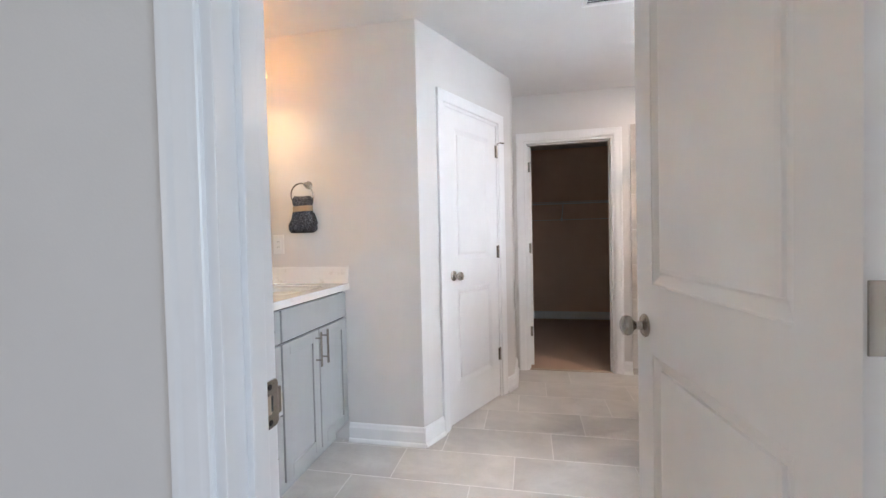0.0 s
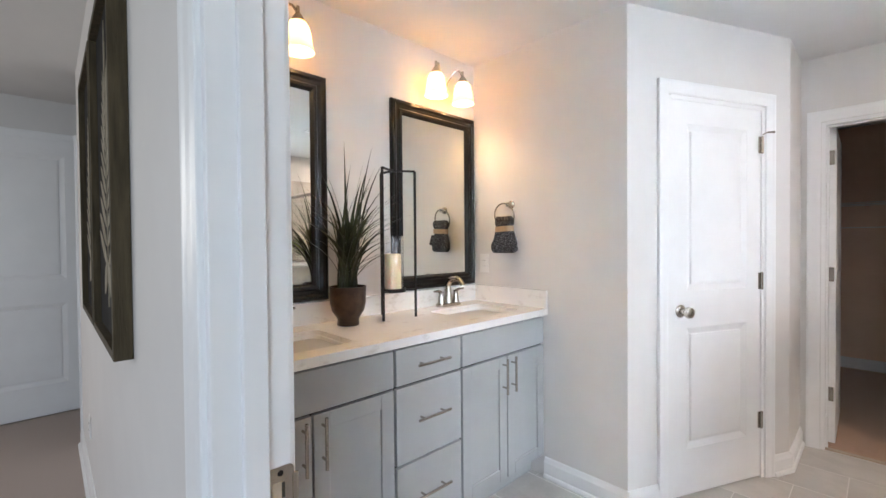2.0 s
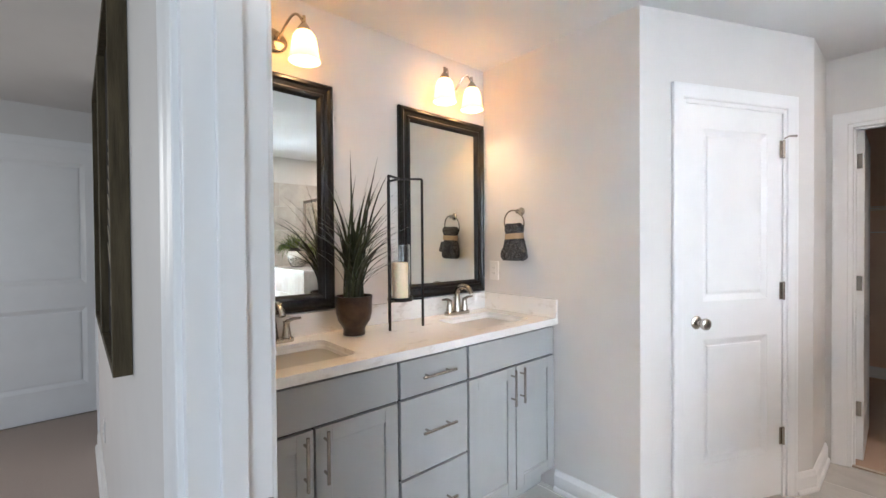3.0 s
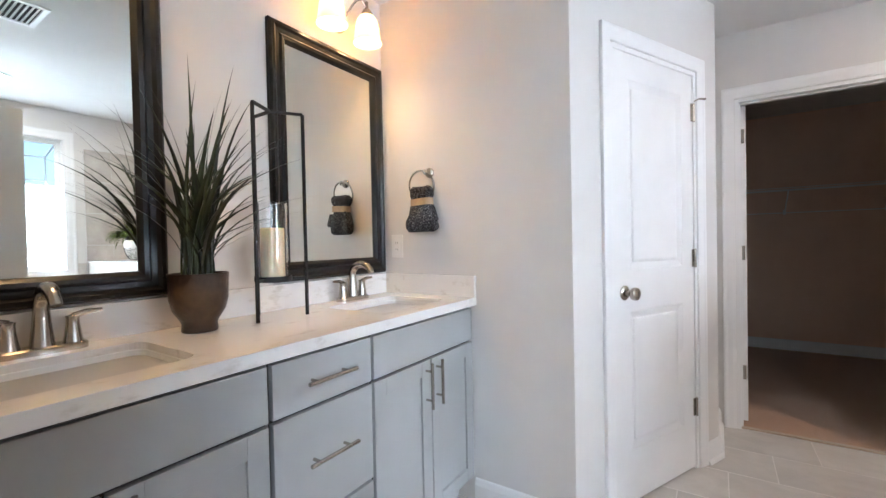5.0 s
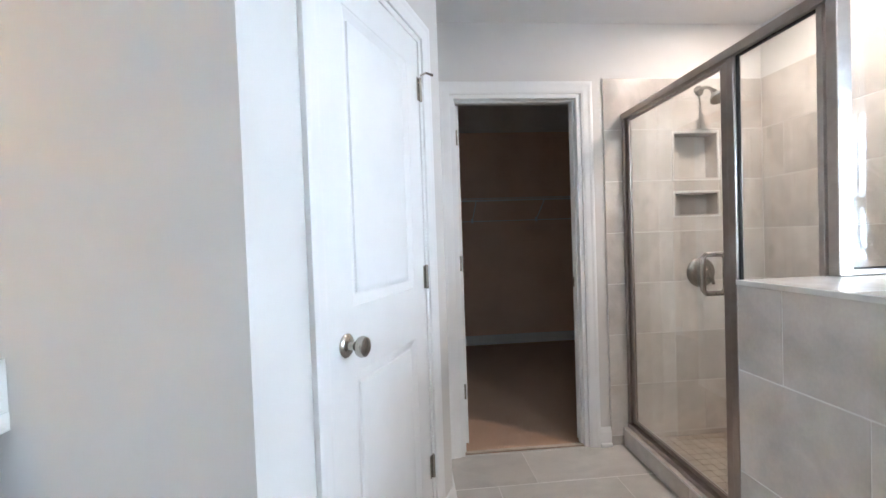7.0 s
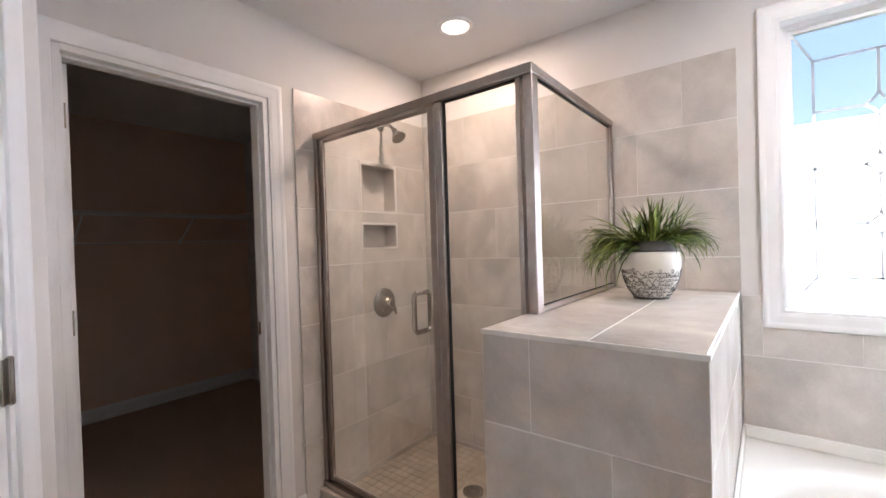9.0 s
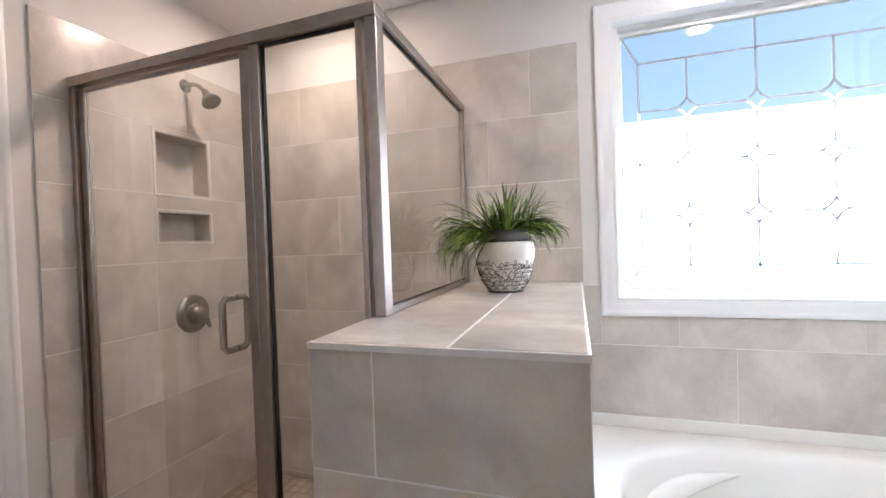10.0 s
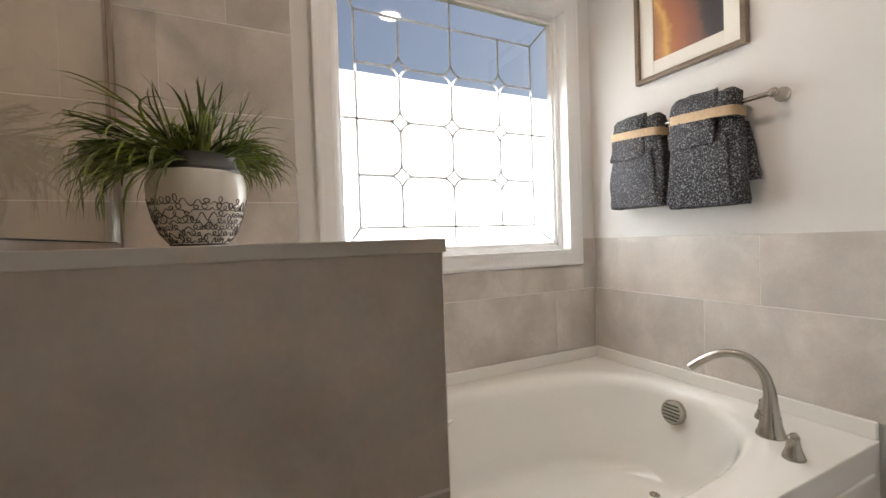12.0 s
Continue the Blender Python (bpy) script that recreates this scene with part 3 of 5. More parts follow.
# bathroom door, standing open into the room
door_e = thing("door_3", "white two-panel bathroom door standing open, nickel knobs", "door", kind="structure", m=Matrix.Translation((D0, YB, 0)))
DW = D1 - D0
part("casing", casing_bm(DW, DZ, 0.052, 0.017, -0.008), TRIM, door_e, smooth=True)
_bc = part("casing", casing_bm(DW, DZ, 0.060, 0.015, -0.020), TRIM, door_e, smooth=True)
_bc.matrix_basis = Matrix.Translation((DW, YE - YB, 0)) @ pose(0, 0, 0, 0, 0, 180)
part("jamb", jamb_bm(DW, DZ, YE - YB, 0.036, 0.024), TRIM, door_e)
_bm = bmesh.new()
_pl = [[_bm.verts.new((x, y, z)) for y, z in [(c_y + r_ * math.cos(radians(a0 + 22.5 * i)), c_z + r_ * math.sin(radians(a0 + 22.5 * i))) for c_y, c_z, a0 in ((0.099, 0.987, 0), (0.074, 0.987, 90), (0.074, 0.933, 180), (0.099, 0.933, 270)) for i in range(5)]] for x, r_ in ((0.0235, 0.008), (0.0255, 0.008), (0.0262, 0.0072))]
for a, b in zip(_pl, _pl[1:]):
    for i in range(20):
        _bm.faces.new((a[i], a[(i + 1) % 20], b[(i + 1) % 20], b[i]))
_bm.faces.new(_pl[-1])
bmesh.ops.recalc_face_normals(_bm, faces=_bm.faces)
POCKET = material("bare_wood", (0.34, 0.27, 0.20), 0.8, color2=(0.42, 0.34, 0.26), scale=60)
_sp = part("strike_plate", _bm, NICKEL, door_e, "brushed nickel strike plate with rounded corners")
part("strike_pocket", box(0.0256, 0.0266, 0.0755, 0.0900, 0.946, 0.974, bevel=0.0004), POCKET, _sp, "bare wood latch pocket")
part("strike_hole", box(0.0256, 0.0268, 0.0885, 0.0930, 0.950, 0.972), DARK, _sp)
part("strike_lip", box(0.0225, 0.0268, 0.104, 0.114, 0.940, 0.980, bevel=0.0015), NICKEL, _sp)
for _z in (0.335, 1.102, 1.842):
    part("hinge_leaf", box(DW - 0.0275, DW - 0.0235, 0.068, 0.103, _z - 0.045, _z + 0.045, bevel=0.001), NICKEL, door_e, "nickel hinge leaf on the jamb")
for _z in (0.934, 0.986):
    part("screw", lathe([(0, 0.0012), (0.004, 0.001), (0.0045, 0)], 10, m=Matrix.Translation((0.0262, 0.087, _z)) @ pose(0, 0, 0, 0, 90)), BLACK_METAL, _sp, "dark screw head")
OPEN = Matrix.Translation((DW - 0.012, 0.138, 0.012)) @ pose(0, 0, 0, 0, 0, 95.5)
_leaf = part("door_leaf", door_leaf_bm(0.755, 2.005), TRIM, door_e)
_leaf.matrix_basis = OPEN
knob(_leaf, 0.69, 0.925, 0.035, 1)
knob(_leaf, 0.69, 0.925, 0.0, -1)
part("latch_plate", box(0.755, 0.757, 0.006, 0.029, 0.895, 0.955, bevel=0.0005), NICKEL, _leaf)
for _z in (0.27, 1.09, 1.83):
    part("hinge", hinge_bm(DW - 0.012, 0.137, _z, leaf=(0.001, 0.0)), NICKEL, door_e)
    part("hinge_leaf", box(-0.0028, 0.0004, 0.004, 0.031, _z - 0.057, _z + 0.033, bevel=0.001), NICKEL, _leaf, "nickel hinge leaf on the door edge")

# far bedroom door
door_f = thing("door_4", "white two-panel door at the far end of the bedroom", "door", kind="structure", m=Matrix.Translation((-3.88, 0.02, 0)) @ pose(0, 0, 0, 0, 0, 90))
part("casing", casing_bm(0.80, 2.12), TRIM, door_f)
_leaf = part("door_leaf", door_leaf_bm(0.80, 2.115), TRIM, door_f)
_leaf.matrix_basis = Matrix.Translation((0, -0.03, 0.012))
for _z in (0.27, 1.09, 1.83):
    part("hinge", hinge_bm(0.805, -0.032, _z, leaf=(0.01, 0.0)), NICKEL, door_f)
setting("trim", box(-3.068, -3.05, YB - 0.012, YE + 0.012, 0, DZ, bevel=0.002), TRIM, "white painted trim on the wall's end", "trim")

# ---- window ----
window = thing("window_1", "white-cased square bath window, leaded glass, frosted below", "window", kind="structure")
_k = 0.062 / 0.066
_bm = moulding(bmesh.new(), [lambda a, o: (XW - o, WY0 - a * _k, WZ0 - a * _k), lambda a, o: (XW - o, WY1 + a * _k, WZ0 - a * _k), lambda a, o: (XW - o, WY1 + a * _k, WZ1 + a * _k), lambda a, o: (XW - o, WY0 - a * _k, WZ1 + a * _k)], True)
part("window_casing", _bm, TRIM, window, smooth=True)
_bm = bmesh.new()
for y0, y1, z0, z1 in ((WY0, WY0 + 0.012, WZ0, WZ1), (WY1 - 0.012, WY1, WZ0, WZ1), (WY0 + 0.012, WY1 - 0.012, WZ0, WZ0 + 0.012), (WY0 + 0.012, WY1 - 0.012, WZ1 - 0.012, WZ1)):
    box(XW - 0.009, XW + 0.099, y0, y1, z0, z1, _bm)
part("window_reveal", _bm, TRIM, window)
GX = XW + 0.075
_bm = bmesh.new()
for a, b, x0, x1 in ((0.010, 0.036, GX - 0.022, GX + 0.03), (0.034, 0.050, GX - 0.012, GX + 0.02)):
    for y0, y1, z0, z1 in ((WY0 + a, WY0 + b, WZ0 + a, WZ1 - a), (WY1 - b, WY1 - a, WZ0 + a, WZ1 - a), (WY0 + b, WY1 - b, WZ0 + a, WZ0 + b), (WY0 + b, WY1 - b, WZ1 - b, WZ1 - a)):
        box(x0, x1, y0, y1, z0, z1, _bm, 0.002)
part("window_frame", _bm, TRIM, window, "white vinyl window frame")
PY0, PY1, PZ0, PZ1, FZ = WY0 + 0.048, WY1 - 0.048, WZ0 + 0.048, WZ1 - 0.048, 1.772
_p = part("pane", box(GX, GX + 0.005, PY0, PY1, FZ, PZ1), GLASS, window, "clear leaded upper glass")
_p.visible_shadow = False
part("pane", box(GX, GX + 0.005, PY0, PY1, PZ0, FZ), FROST, window, "white frosted lower glass")
# leaded bars: a border, three columns and three rows meeting in small diamonds
LC, LR = [1.233, 1.420, 1.671, 1.916, 2.100], [1.148, 1.360, 1.585, 1.810, 2.016]


def bar(bm, p, q, w=0.0095):
    if min(p[1], q[1]) < FZ - 0.005 and bm is _up:
        if max(p[1], q[1]) > FZ + 0.005:
            k = (FZ - p[1]) / (q[1] - p[1])
            mid = (p[0] + (q[0] - p[0]) * k, FZ)
            bar(_up, mid, q if q[1] > p[1] else p, w)
            p, q = (p, mid) if p[1] < q[1] else (mid, q)
        bm, w = _bm, 0.0115
    a, b = Vector((GX - 0.0015, *p)), Vector((GX - 0.0015, *q))
    d = (b - a).normalized()
    s = Vector((0, -d.z, d.y)) * w / 2
    o = Vector((0.0015, 0, 0))
    vs = [bm.verts.new(v) for v in (a - s - o, a + s - o, b + s - o, b - s - o, a - s + o, a + s + o, b + s + o, b - s + o)]
    for f in ((0, 1, 2, 3), (0, 4, 5, 1), (1, 5, 6, 2), (2, 6, 7, 3), (3, 7, 4, 0)):
        bm.faces.new([vs[i] for i in f])


_bm, _up = bmesh.new(), bmesh.new()
G = 0.042
for i, z in enumerate(LR):
    inner = 0 < i < 4
    for a, b in zip(LC, LC[1:]):
        ca, cb = (a + (G if inner and a != LC[0] else 0)), (b - (G if inner and b != LC[-1] else 0))
        bar(_up, (ca, z), (cb, z))
for j, y in enumerate(LC):
    inner = 0 < j < 4
    for a, b in zip(LR, LR[1:]):
        ca, cb = (a + (G if inner and a != LR[0] else 0)), (b - (G if inner and b != LR[-1] else 0))
        bar(_up, (y, ca), (y, cb))
for y in LC[1:4]:
    for z in LR[1:4]:
        ring = [(y + G, z), (y + G * 0.39, z + G * 0.39), (y, z + G), (y - G * 0.39, z + G * 0.39), (y - G, z), (y - G * 0.39, z - G * 0.39), (y, z - G), (y + G * 0.39, z - G * 0.39)]
        for p, q in zip(ring, ring[1:] + ring[:1]):
            bar(_up, p, q)
for p, q in (((LC[0], LR[0]), (PY0, PZ0)), ((LC[4], LR[0]), (PY1, PZ0)), ((LC[0], LR[4]), (PY0, PZ1)), ((LC[4], LR[4]), (PY1, PZ1)), ((LC[2], LR[4]), (LC[2], PZ1)), ((LC[2], LR[0]), (LC[2], PZ0)),
             ((LC[0], LR[2]), (PY0, LR[2])), ((LC[4], LR[2]), (PY1, LR[2]))):
    bar(_up, p, q)
part("leading", _up, LEAD_LIT, window, "lead strips in a diamond pattern, skylight put into their pale colour")
part("leading", _bm, LEAD_SHADED, window, "lead strips over the frosted glass, backlit shade put into their grey")

# ---- vanity ----
FXV, FRONT, CTOP, CBOT = -0.742, -0.722, 0.944, 0.909


def pull(parent, a, b, out):
    """A bar pull from a to b on two posts, standing out along out."""
    a, b, o = Vector(a), Vector(b), Vector(out)
    bm = tube([a + o, b + o], 0.0058, 12)
    d = (b - a)
    for f in (0.18, 0.82):
        tube([a + d * f, a + d * f + o], 0.0045, 10, bm)
    return part("handle", bm, NICKEL, parent, "brushed nickel bar pull", smooth=True)


def shaker_bm(y0, y1, z0, z1, x0, x1, rail=0.058):
    bm = bmesh.new()
    for a, b, c, d in ((y0, y0 + rail, z0, z1), (y1 - rail, y1, z0, z1), (y0 + rail, y1 - rail, z0, z0 + rail), (y0 + rail, y1 - rail, z1 - rail, z1)):
        box(x0, x1, a, b, c, d, bm, 0.0012, 1)
    box(x0, x1 - 0.008, y0 + rail, y1 - rail, z0 + rail, z1 - rail, bm)
    return bm


def cabinet(y0, y1, drawers):
    cab = thing("vanity_cabinet", "grey painted %s vanity cabinet with nickel bar pulls" % ("three-drawer" if drawers else "two-door sink"), "cabinet", "vanity cabinets")
    part("body", box(XM + 0.004, FXV, y0 + 0.001, y1 - 0.001, 0.112, CBOT, bevel=0.001), CABINET, cab)
    part("toe_kick", box(XM + 0.01, FXV - 0.07, y0 + 0.002, y1 - 0.002, 0.0, 0.111), CABINET, cab)
    g = 0.0065
    # face frame behind the fronts, with the gaps' shade put into its colour
    part("face_shade", box(FXV, FXV + 0.002, y0 + 0.004, y1 - 0.004, 0.118, CBOT - 0.003), GAP_SHADE, cab, "face frame blackened for the shade between the fronts")
    X0, X1 = FXV + 0.002, FRONT
    if drawers:
        for z0, z1 in ((0.752, 0.895), (0.438, 0.742), (0.124, 0.428)):
            d = part("drawer_front", box(X0, X1, y0 + g, y1 - g, z0, z1, bevel=0.0018), CABINET, cab)
            zc = (z0 + z1) / 2 + (0.012 if z1 - z0 > 0.2 else 0)
            pull(d, (X1, (y0 + y1) / 2 - 0.088, zc), (X1, (y0 + y1) / 2 + 0.088, zc), (0.030, 0, 0))
    else:
        part("drawer_front", box(X0, X1, y0 + g, y1 - g, 0.752, 0.895, bevel=0.0018), CABINET, cab)
        c = (y0 + y1) / 2
        for a, b, h in ((y0 + g, c - 0.0035, c - 0.035), (c + 0.0035, y1 - g, c + 0.035)):
            d = part("cabinet_door", shaker_bm(a, b, 0.124, 0.742, X0, X1), CABINET, cab)
            pull(d, (X1, h, 0.560), (X1, h, 0.735), (0.030, 0, 0))
    return cab


for y0, y1, dr in ((0.891, 1.572, False), (1.572, 1.943, True), (1.943, 2.604, False)):
    cabinet(y0, y1, dr)

SINKS = [(1.235, 1.030, 1.440), (2.285, 2.080, 2.490)]
SX0, SX1 = -1.105, -0.790


def round_rect(x0, x1, y0, y1, r, z, k=6):
    pts = []
    for cx, cy, a0 in ((x1 - r, y1 - r, 0), (x0 + r, y1 - r, 90), (x0 + r, y0 + r, 180), (x1 - r, y0 + r, 270)):
        for i in range(k + 1):
            a = radians(a0 + 90 * i / k)
            pts.append((cx + r * math.cos(a), cy + r * math.sin(a), z))
    return pts


def loft(rings, bm, cap=True):
    vr = [[bm.verts.new(p) for p in r] for r in rings]
    n = len(vr[0])
    for a, b in zip(vr, vr[1:]):
        for i in range(n):
            bm.faces.new((a[i], a[(i + 1) % n], b[(i + 1) % n], b[i]))
    if cap:
        bm.faces.new(vr[-1])
    return bm


counter = thing("vanity_countertop", "white veined quartz double vanity top with backsplash", "countertop")
_bm = bmesh.new()
_ys = [YE + 0.002, SINKS[0][1], SINKS[0][2], SINKS[1][1], SINKS[1][2], YT - 0.002]
_xs = [XM + 0.002, SX0, SX1, -0.700]
for i in range(5):
    for j in range(3):
        if j == 1 and i in (1, 3):
            continue
        box(_xs[j], _xs[j + 1], _ys[i], _ys[i + 1], CBOT, CTOP, _bm)
bmesh.ops.remove_doubles(_bm, verts=_bm.verts, dist=1e-4)
_seen = {}
for f in _bm.faces:
    _seen.setdefault(tuple(round(c, 4) for c in f.calc_center_median()), []).append(f)
bmesh.ops.delete(_bm, geom=[f for fs in _seen.values() if len(fs) > 1 for f in fs], context="FACES")
HR = 0.040                       # rounded corners of the sink cut-outs
for _c, y0, y1 in SINKS:
    for cx, cy, a0, px, py in ((SX1 - HR, y1 - HR, 0, SX1, y1), (SX0 + HR, y1 - HR, 90, SX0, y1), (SX0 + HR, y0 + HR, 180, SX0, y0), (SX1 - HR, y0 + HR, 270, SX1, y0)):
        pts = [(cx + HR * math.cos(radians(a0 + 15 * i)), cy + HR * math.sin(radians(a0 + 15 * i))) for i in range(7)]
        hi, lo = ([_bm.verts.new((x, y, z)) for x, y in pts] for z in (CTOP, CTOP - 0.022))
        _bm.faces.new([_bm.verts.new((px, py, CTOP))] + hi[::-1])
        for i in range(6):
            _bm.faces.new((hi[i], hi[i + 1], lo[i + 1], lo[i]))
for f in _bm.faces:
    f.normal_update()
    if abs(f.normal.z) > 0.9 and (f.normal.z < 0) == (f.calc_center_median().z > CTOP - 0.01):
        f.normal_flip()
part("slab", _bm, QUARTZ, counter)
part("backsplash", box(XM + 0.002, XM + 0.021, YE + 0.002, YT - 0.021, CTOP, CTOP + 0.10, bevel=0.0015), QUARTZ, counter)
part("side_splash", box(XM + 0.002, -0.700, YT - 0.0205, YT - 0.002, CTOP, CTOP + 0.10, bevel=0.0015), QUARTZ, counter)


def faucet(yc):
    fx = XM + 0.066
    f = thing("faucet", "brushed nickel two-handle centerset sink faucet", "faucet", "vanity faucets", m=Matrix.Translation((fx, yc, CTOP)) @ Matrix.Scale(1.14, 4))
    part("base_plate", loft([round_rect(-0.026, 0.026, -0.078, 0.078, 0.025, z) for z in (0, 0.012)] + [round_rect(-0.022, 0.022, -0.074, 0.074, 0.0215, 0.016)], bmesh.new()), NICKEL, f, smooth=True)
    pts = [(0, 0, 0.014), (0.0, 0, 0.06)] + arc(lambda a: (0.052 - 0.052 * math.cos(radians(165 * a)), 0, 0.098 + 0.045 * math.sin(radians(165 * a))), 12)
    part("spout", tube(pts, [0.022, 0.017] + [0.014] * 9 + [0.013, 0.0125, 0.012, 0.012], 14), NICKEL, f, smooth=True)
    for s in (-1, 1):
        bm = lathe([(0.019, 0.014), (0.016, 0.03), (0.0125, 0.055), (0.012, 0.068), (0.0135, 0.074), (0.0, 0.078)], 16, m=Matrix.Translation((0, s * 0.052, 0)))
        tube([(0, s * 0.052, 0.072), (0.004, s * 0.075, 0.080), (0.006, s * 0.105, 0.081)], [0.008, 0.0065, 0.0045], 10, bm)
        part("handle", bm, NICKEL, f, smooth=True)
    part("lift_rod", tube([(-0.02, 0, 0.014), (-0.022, 0, 0.075), (-0.022, 0, 0.084)], [0.003, 0.003, 0.006], 8), NICKEL, f, smooth=True)
    return f


for yc, y0, y1 in SINKS:
    s = thing("sink", "white porcelain rectangular undermount sink", "sink", "vanity sinks")
    rings = [round_rect(SX0 + o, SX1 - o, y0 + o, y1 - o, r, z) for o, r, z in ((0.0005, 0.040, CTOP - 0.019), (0.0025, 0.040, CTOP - 0.0205), (0.003, 0.040, CTOP - 0.040), (0.010, 0.046, CBOT - 0.080), (0.018, 0.050, CBOT - 0.104), (0.040, 0.050, CBOT - 0.118), (0.10, 0.045, CBOT - 0.125))]
    rings.append(round_rect(SX0 + 0.13, SX1 - 0.13, y0 + 0.17, y1 - 0.17, 0.026, CBOT - 0.1262))
    part("basin", loft(rings, bmesh.new()), PORCELAIN, s, smooth=True)
    part("drain", lathe([(0.028, 0), (0.028, 0.003), (0.02, 0.004), (0.019, 0.001), (0.017, 0.001), (0.015, 0.006), (0, 0.007)], 20, m=Matrix.Translation(((SX0 + SX1) / 2, yc, CBOT - 0.1258))), NICKEL, s)
    faucet(yc + 0.02)


def framed_mirror(y0, y1, z0, z1):
    mi = thing("vanity_mirror", "rectangular vanity mirror in a black moulded wooden frame", "mirror", "vanity mirrors")
    prof = [(0, 0.0), (0, 0.018), (0.008, 0.027), (0.020, 0.029), (0.030, 0.022), (0.046, 0.020), (0.054, 0.027), (0.066, 0.025), (0.074, 0.016), (0.078, 0.010), (0.078, 0.003)]
    bm = bmesh.new()
    rings = []
    for ins, out in prof:
        x = XM + 0.002 + out
        rings.append([bm.verts.new(v) for v in ((x, y0 + ins, z0 + ins), (x, y1 - ins, z0 + ins), (x, y1 - ins, z1 - ins), (x, y0 + ins, z1 - ins))])
    for a, b in zip(rings, rings[1:]):
        for k in range(4):
            bm.faces.new((a[k], a[(k + 1) % 4], b[(k + 1) % 4], b[k]))
    bmesh.ops.recalc_face_normals(bm, faces=bm.faces)
    part("frame", bm, BLACK_WOOD, mi)
    part("mirror_glass", box(XM + 0.003, XM + 0.010, y0 + 0.07, y1 - 0.07, z0 + 0.07, z1 - 0.07), MIRROR, mi, "silvered mirror glass")
    return mi


framed_mirror(0.913, 1.562, 1.052, 2.088)
framed_mirror(1.938, 2.587, 1.052, 2.088)

SHADE_PROFILE = [(0.020, 0.138), (0.034, 0.133), (0.046, 0.116), (0.053, 0.085), (0.057, 0.050), (0.063, 0.020), (0.0665, 0.012), (0.0635, 0.012), (0.054, 0.050), (0.050, 0.085), (0.043, 0.114), (0.02, 0.131)]


def vanity_light(ya, yb):
    yc = (ya + yb) / 2
    v = thing("vanity_light", "two-lamp brushed nickel wall light with lit glass shades", "wall light", "vanity lights")
    part("back_plate", lathe([(0, 0.018), (0.045, 0.016), (0.058, 0.006), (0.06, 0)], 28, m=Matrix.Translation((XM + 0.001, yc, 2.225)) @ pose(0, 0, 0, 0, 90) @ Matrix.Diagonal((0.9, 1.3, 1, 1))), NICKEL, v, smooth=True)
    for y in (ya, yb):
        sx = -1.13
        s = 1 if y > yc else -1
        pts = [(XM + 0.015, yc + s * 0.03, 2.225)] + arc(lambda a: (XM + 0.02 + (sx - XM - 0.02) * (0.35 + 0.65 * math.sin(radians(90 * a))), yc + s * 0.03 + (y - yc - s * 0.03) * a, 2.235 + 0.085 * math.sin(radians(150 * a)) ), 10) + [(sx, y, 2.262)]
        part("arm", tube(pts, 0.0055, 10), NICKEL, v, smooth=True)
        part("fitter", lathe([(0.0, 0.205), (0.007, 0.203), (0.008, 0.175), (0.015, 0.168), (0.026, 0.150), (0.028, 0.138), (0.0, 0.137)], 20, m=Matrix.Translation((sx, y, 2.115))), NICKEL, v, smooth=True)
        part("shade", lathe(SHADE_PROFILE, 32, m=Matrix.Translation((sx, y, 2.115))), SHADE, v, "frosted glass bell shade, lit warm", smooth=True)
    return v


vanity_light(1.175, 1.388)
vanity_light(2.180, 2.392)

# ---- shower, tub ledge and tub ----
PX0, PX1, PYA, PYB, PZ = 1.003, XW, 2.363, 2.886, 1.080
pony = setting("wall_tub_ledge", box(PX0, PX1, PYA, PYB, 0, PZ), GROUT, "tiled half wall between shower and tub", "half wall")

shower = thing("shower_enclosure", "framed glass corner shower enclosure in satin nickel", "shower")
HX0, HX1, HT = 1.268, 1.312, 1.917
CURB = 0.105


def bar_part(name, x0, x1, y0, y1, z0, z1, parent, label="", bevel=0.003):
    return part(name, box(x0, x1, y0, y1, z0, z1, bevel=bevel), SHOWER_METAL, parent, label)


bar_part("header", HX0 - 0.004, HX1 + 0.004, 2.850, 4.084, HT - 0.034, HT, shower)
bar_part("side_header", HX1 + 0.005, 2.168, 2.850, 2.886, HT - 0.031, HT - 0.001, shower)
bar_part("corner_post", HX0, HX1, 2.851, 2.884, PZ + 0.0115, HT - 0.035, shower)
bar_part("corner_post", HX0 + 0.004, HX1 - 0.004, 2.8975, 2.917, CURB + 0.028, HT - 0.035, shower)
bar_part("fixed_post", HX0 + 0.004, HX1 - 0.004, 3.240, 3.276, CURB + 0.028, HT - 0.035, shower)
bar_part("wall_jamb", HX0, HX1, 4.060, 4.0835, CURB + 0.028, HT - 0.035, shower)
bar_part("wall_jamb", 2.148, 2.168, 2.853, 2.883, PZ + 0.0115, HT - 0.032, shower)
bar_part("sill", HX0 - 0.006, HX1 + 0.006, 2.8975, 4.0835, CURB + 0.0005, CURB + 0.027, shower)
bar_part("side_sill", HX1 + 0.001, 2.147, 2.855, 2.881, PZ + 0.0115, PZ + 0.030, shower)
for _a in ((1.288, 1.294, 2.918, 3.239, CURB + 0.028, HT - 0.035), (HX1 + 0.001, 2.147, 2.865, 2.871, PZ + 0.031, HT - 0.032)):
    _g = part("glass_panel", box(*_a), SHOWER_GLASS, shower, "clear fixed shower glass")
    _g.visible_shadow = False
for _y in (2.9185, 3.2375):
    part("gasket", box(1.283, 1.299, _y - 0.002, _y + 0.002, CURB + 0.028, HT - 0.035), DARK, shower, "black glazing gasket")
part("gasket", box(1.283, 1.299, 2.922, 3.235, HT - 0.039, HT - 0.0345), DARK, shower, "black glazing gasket")
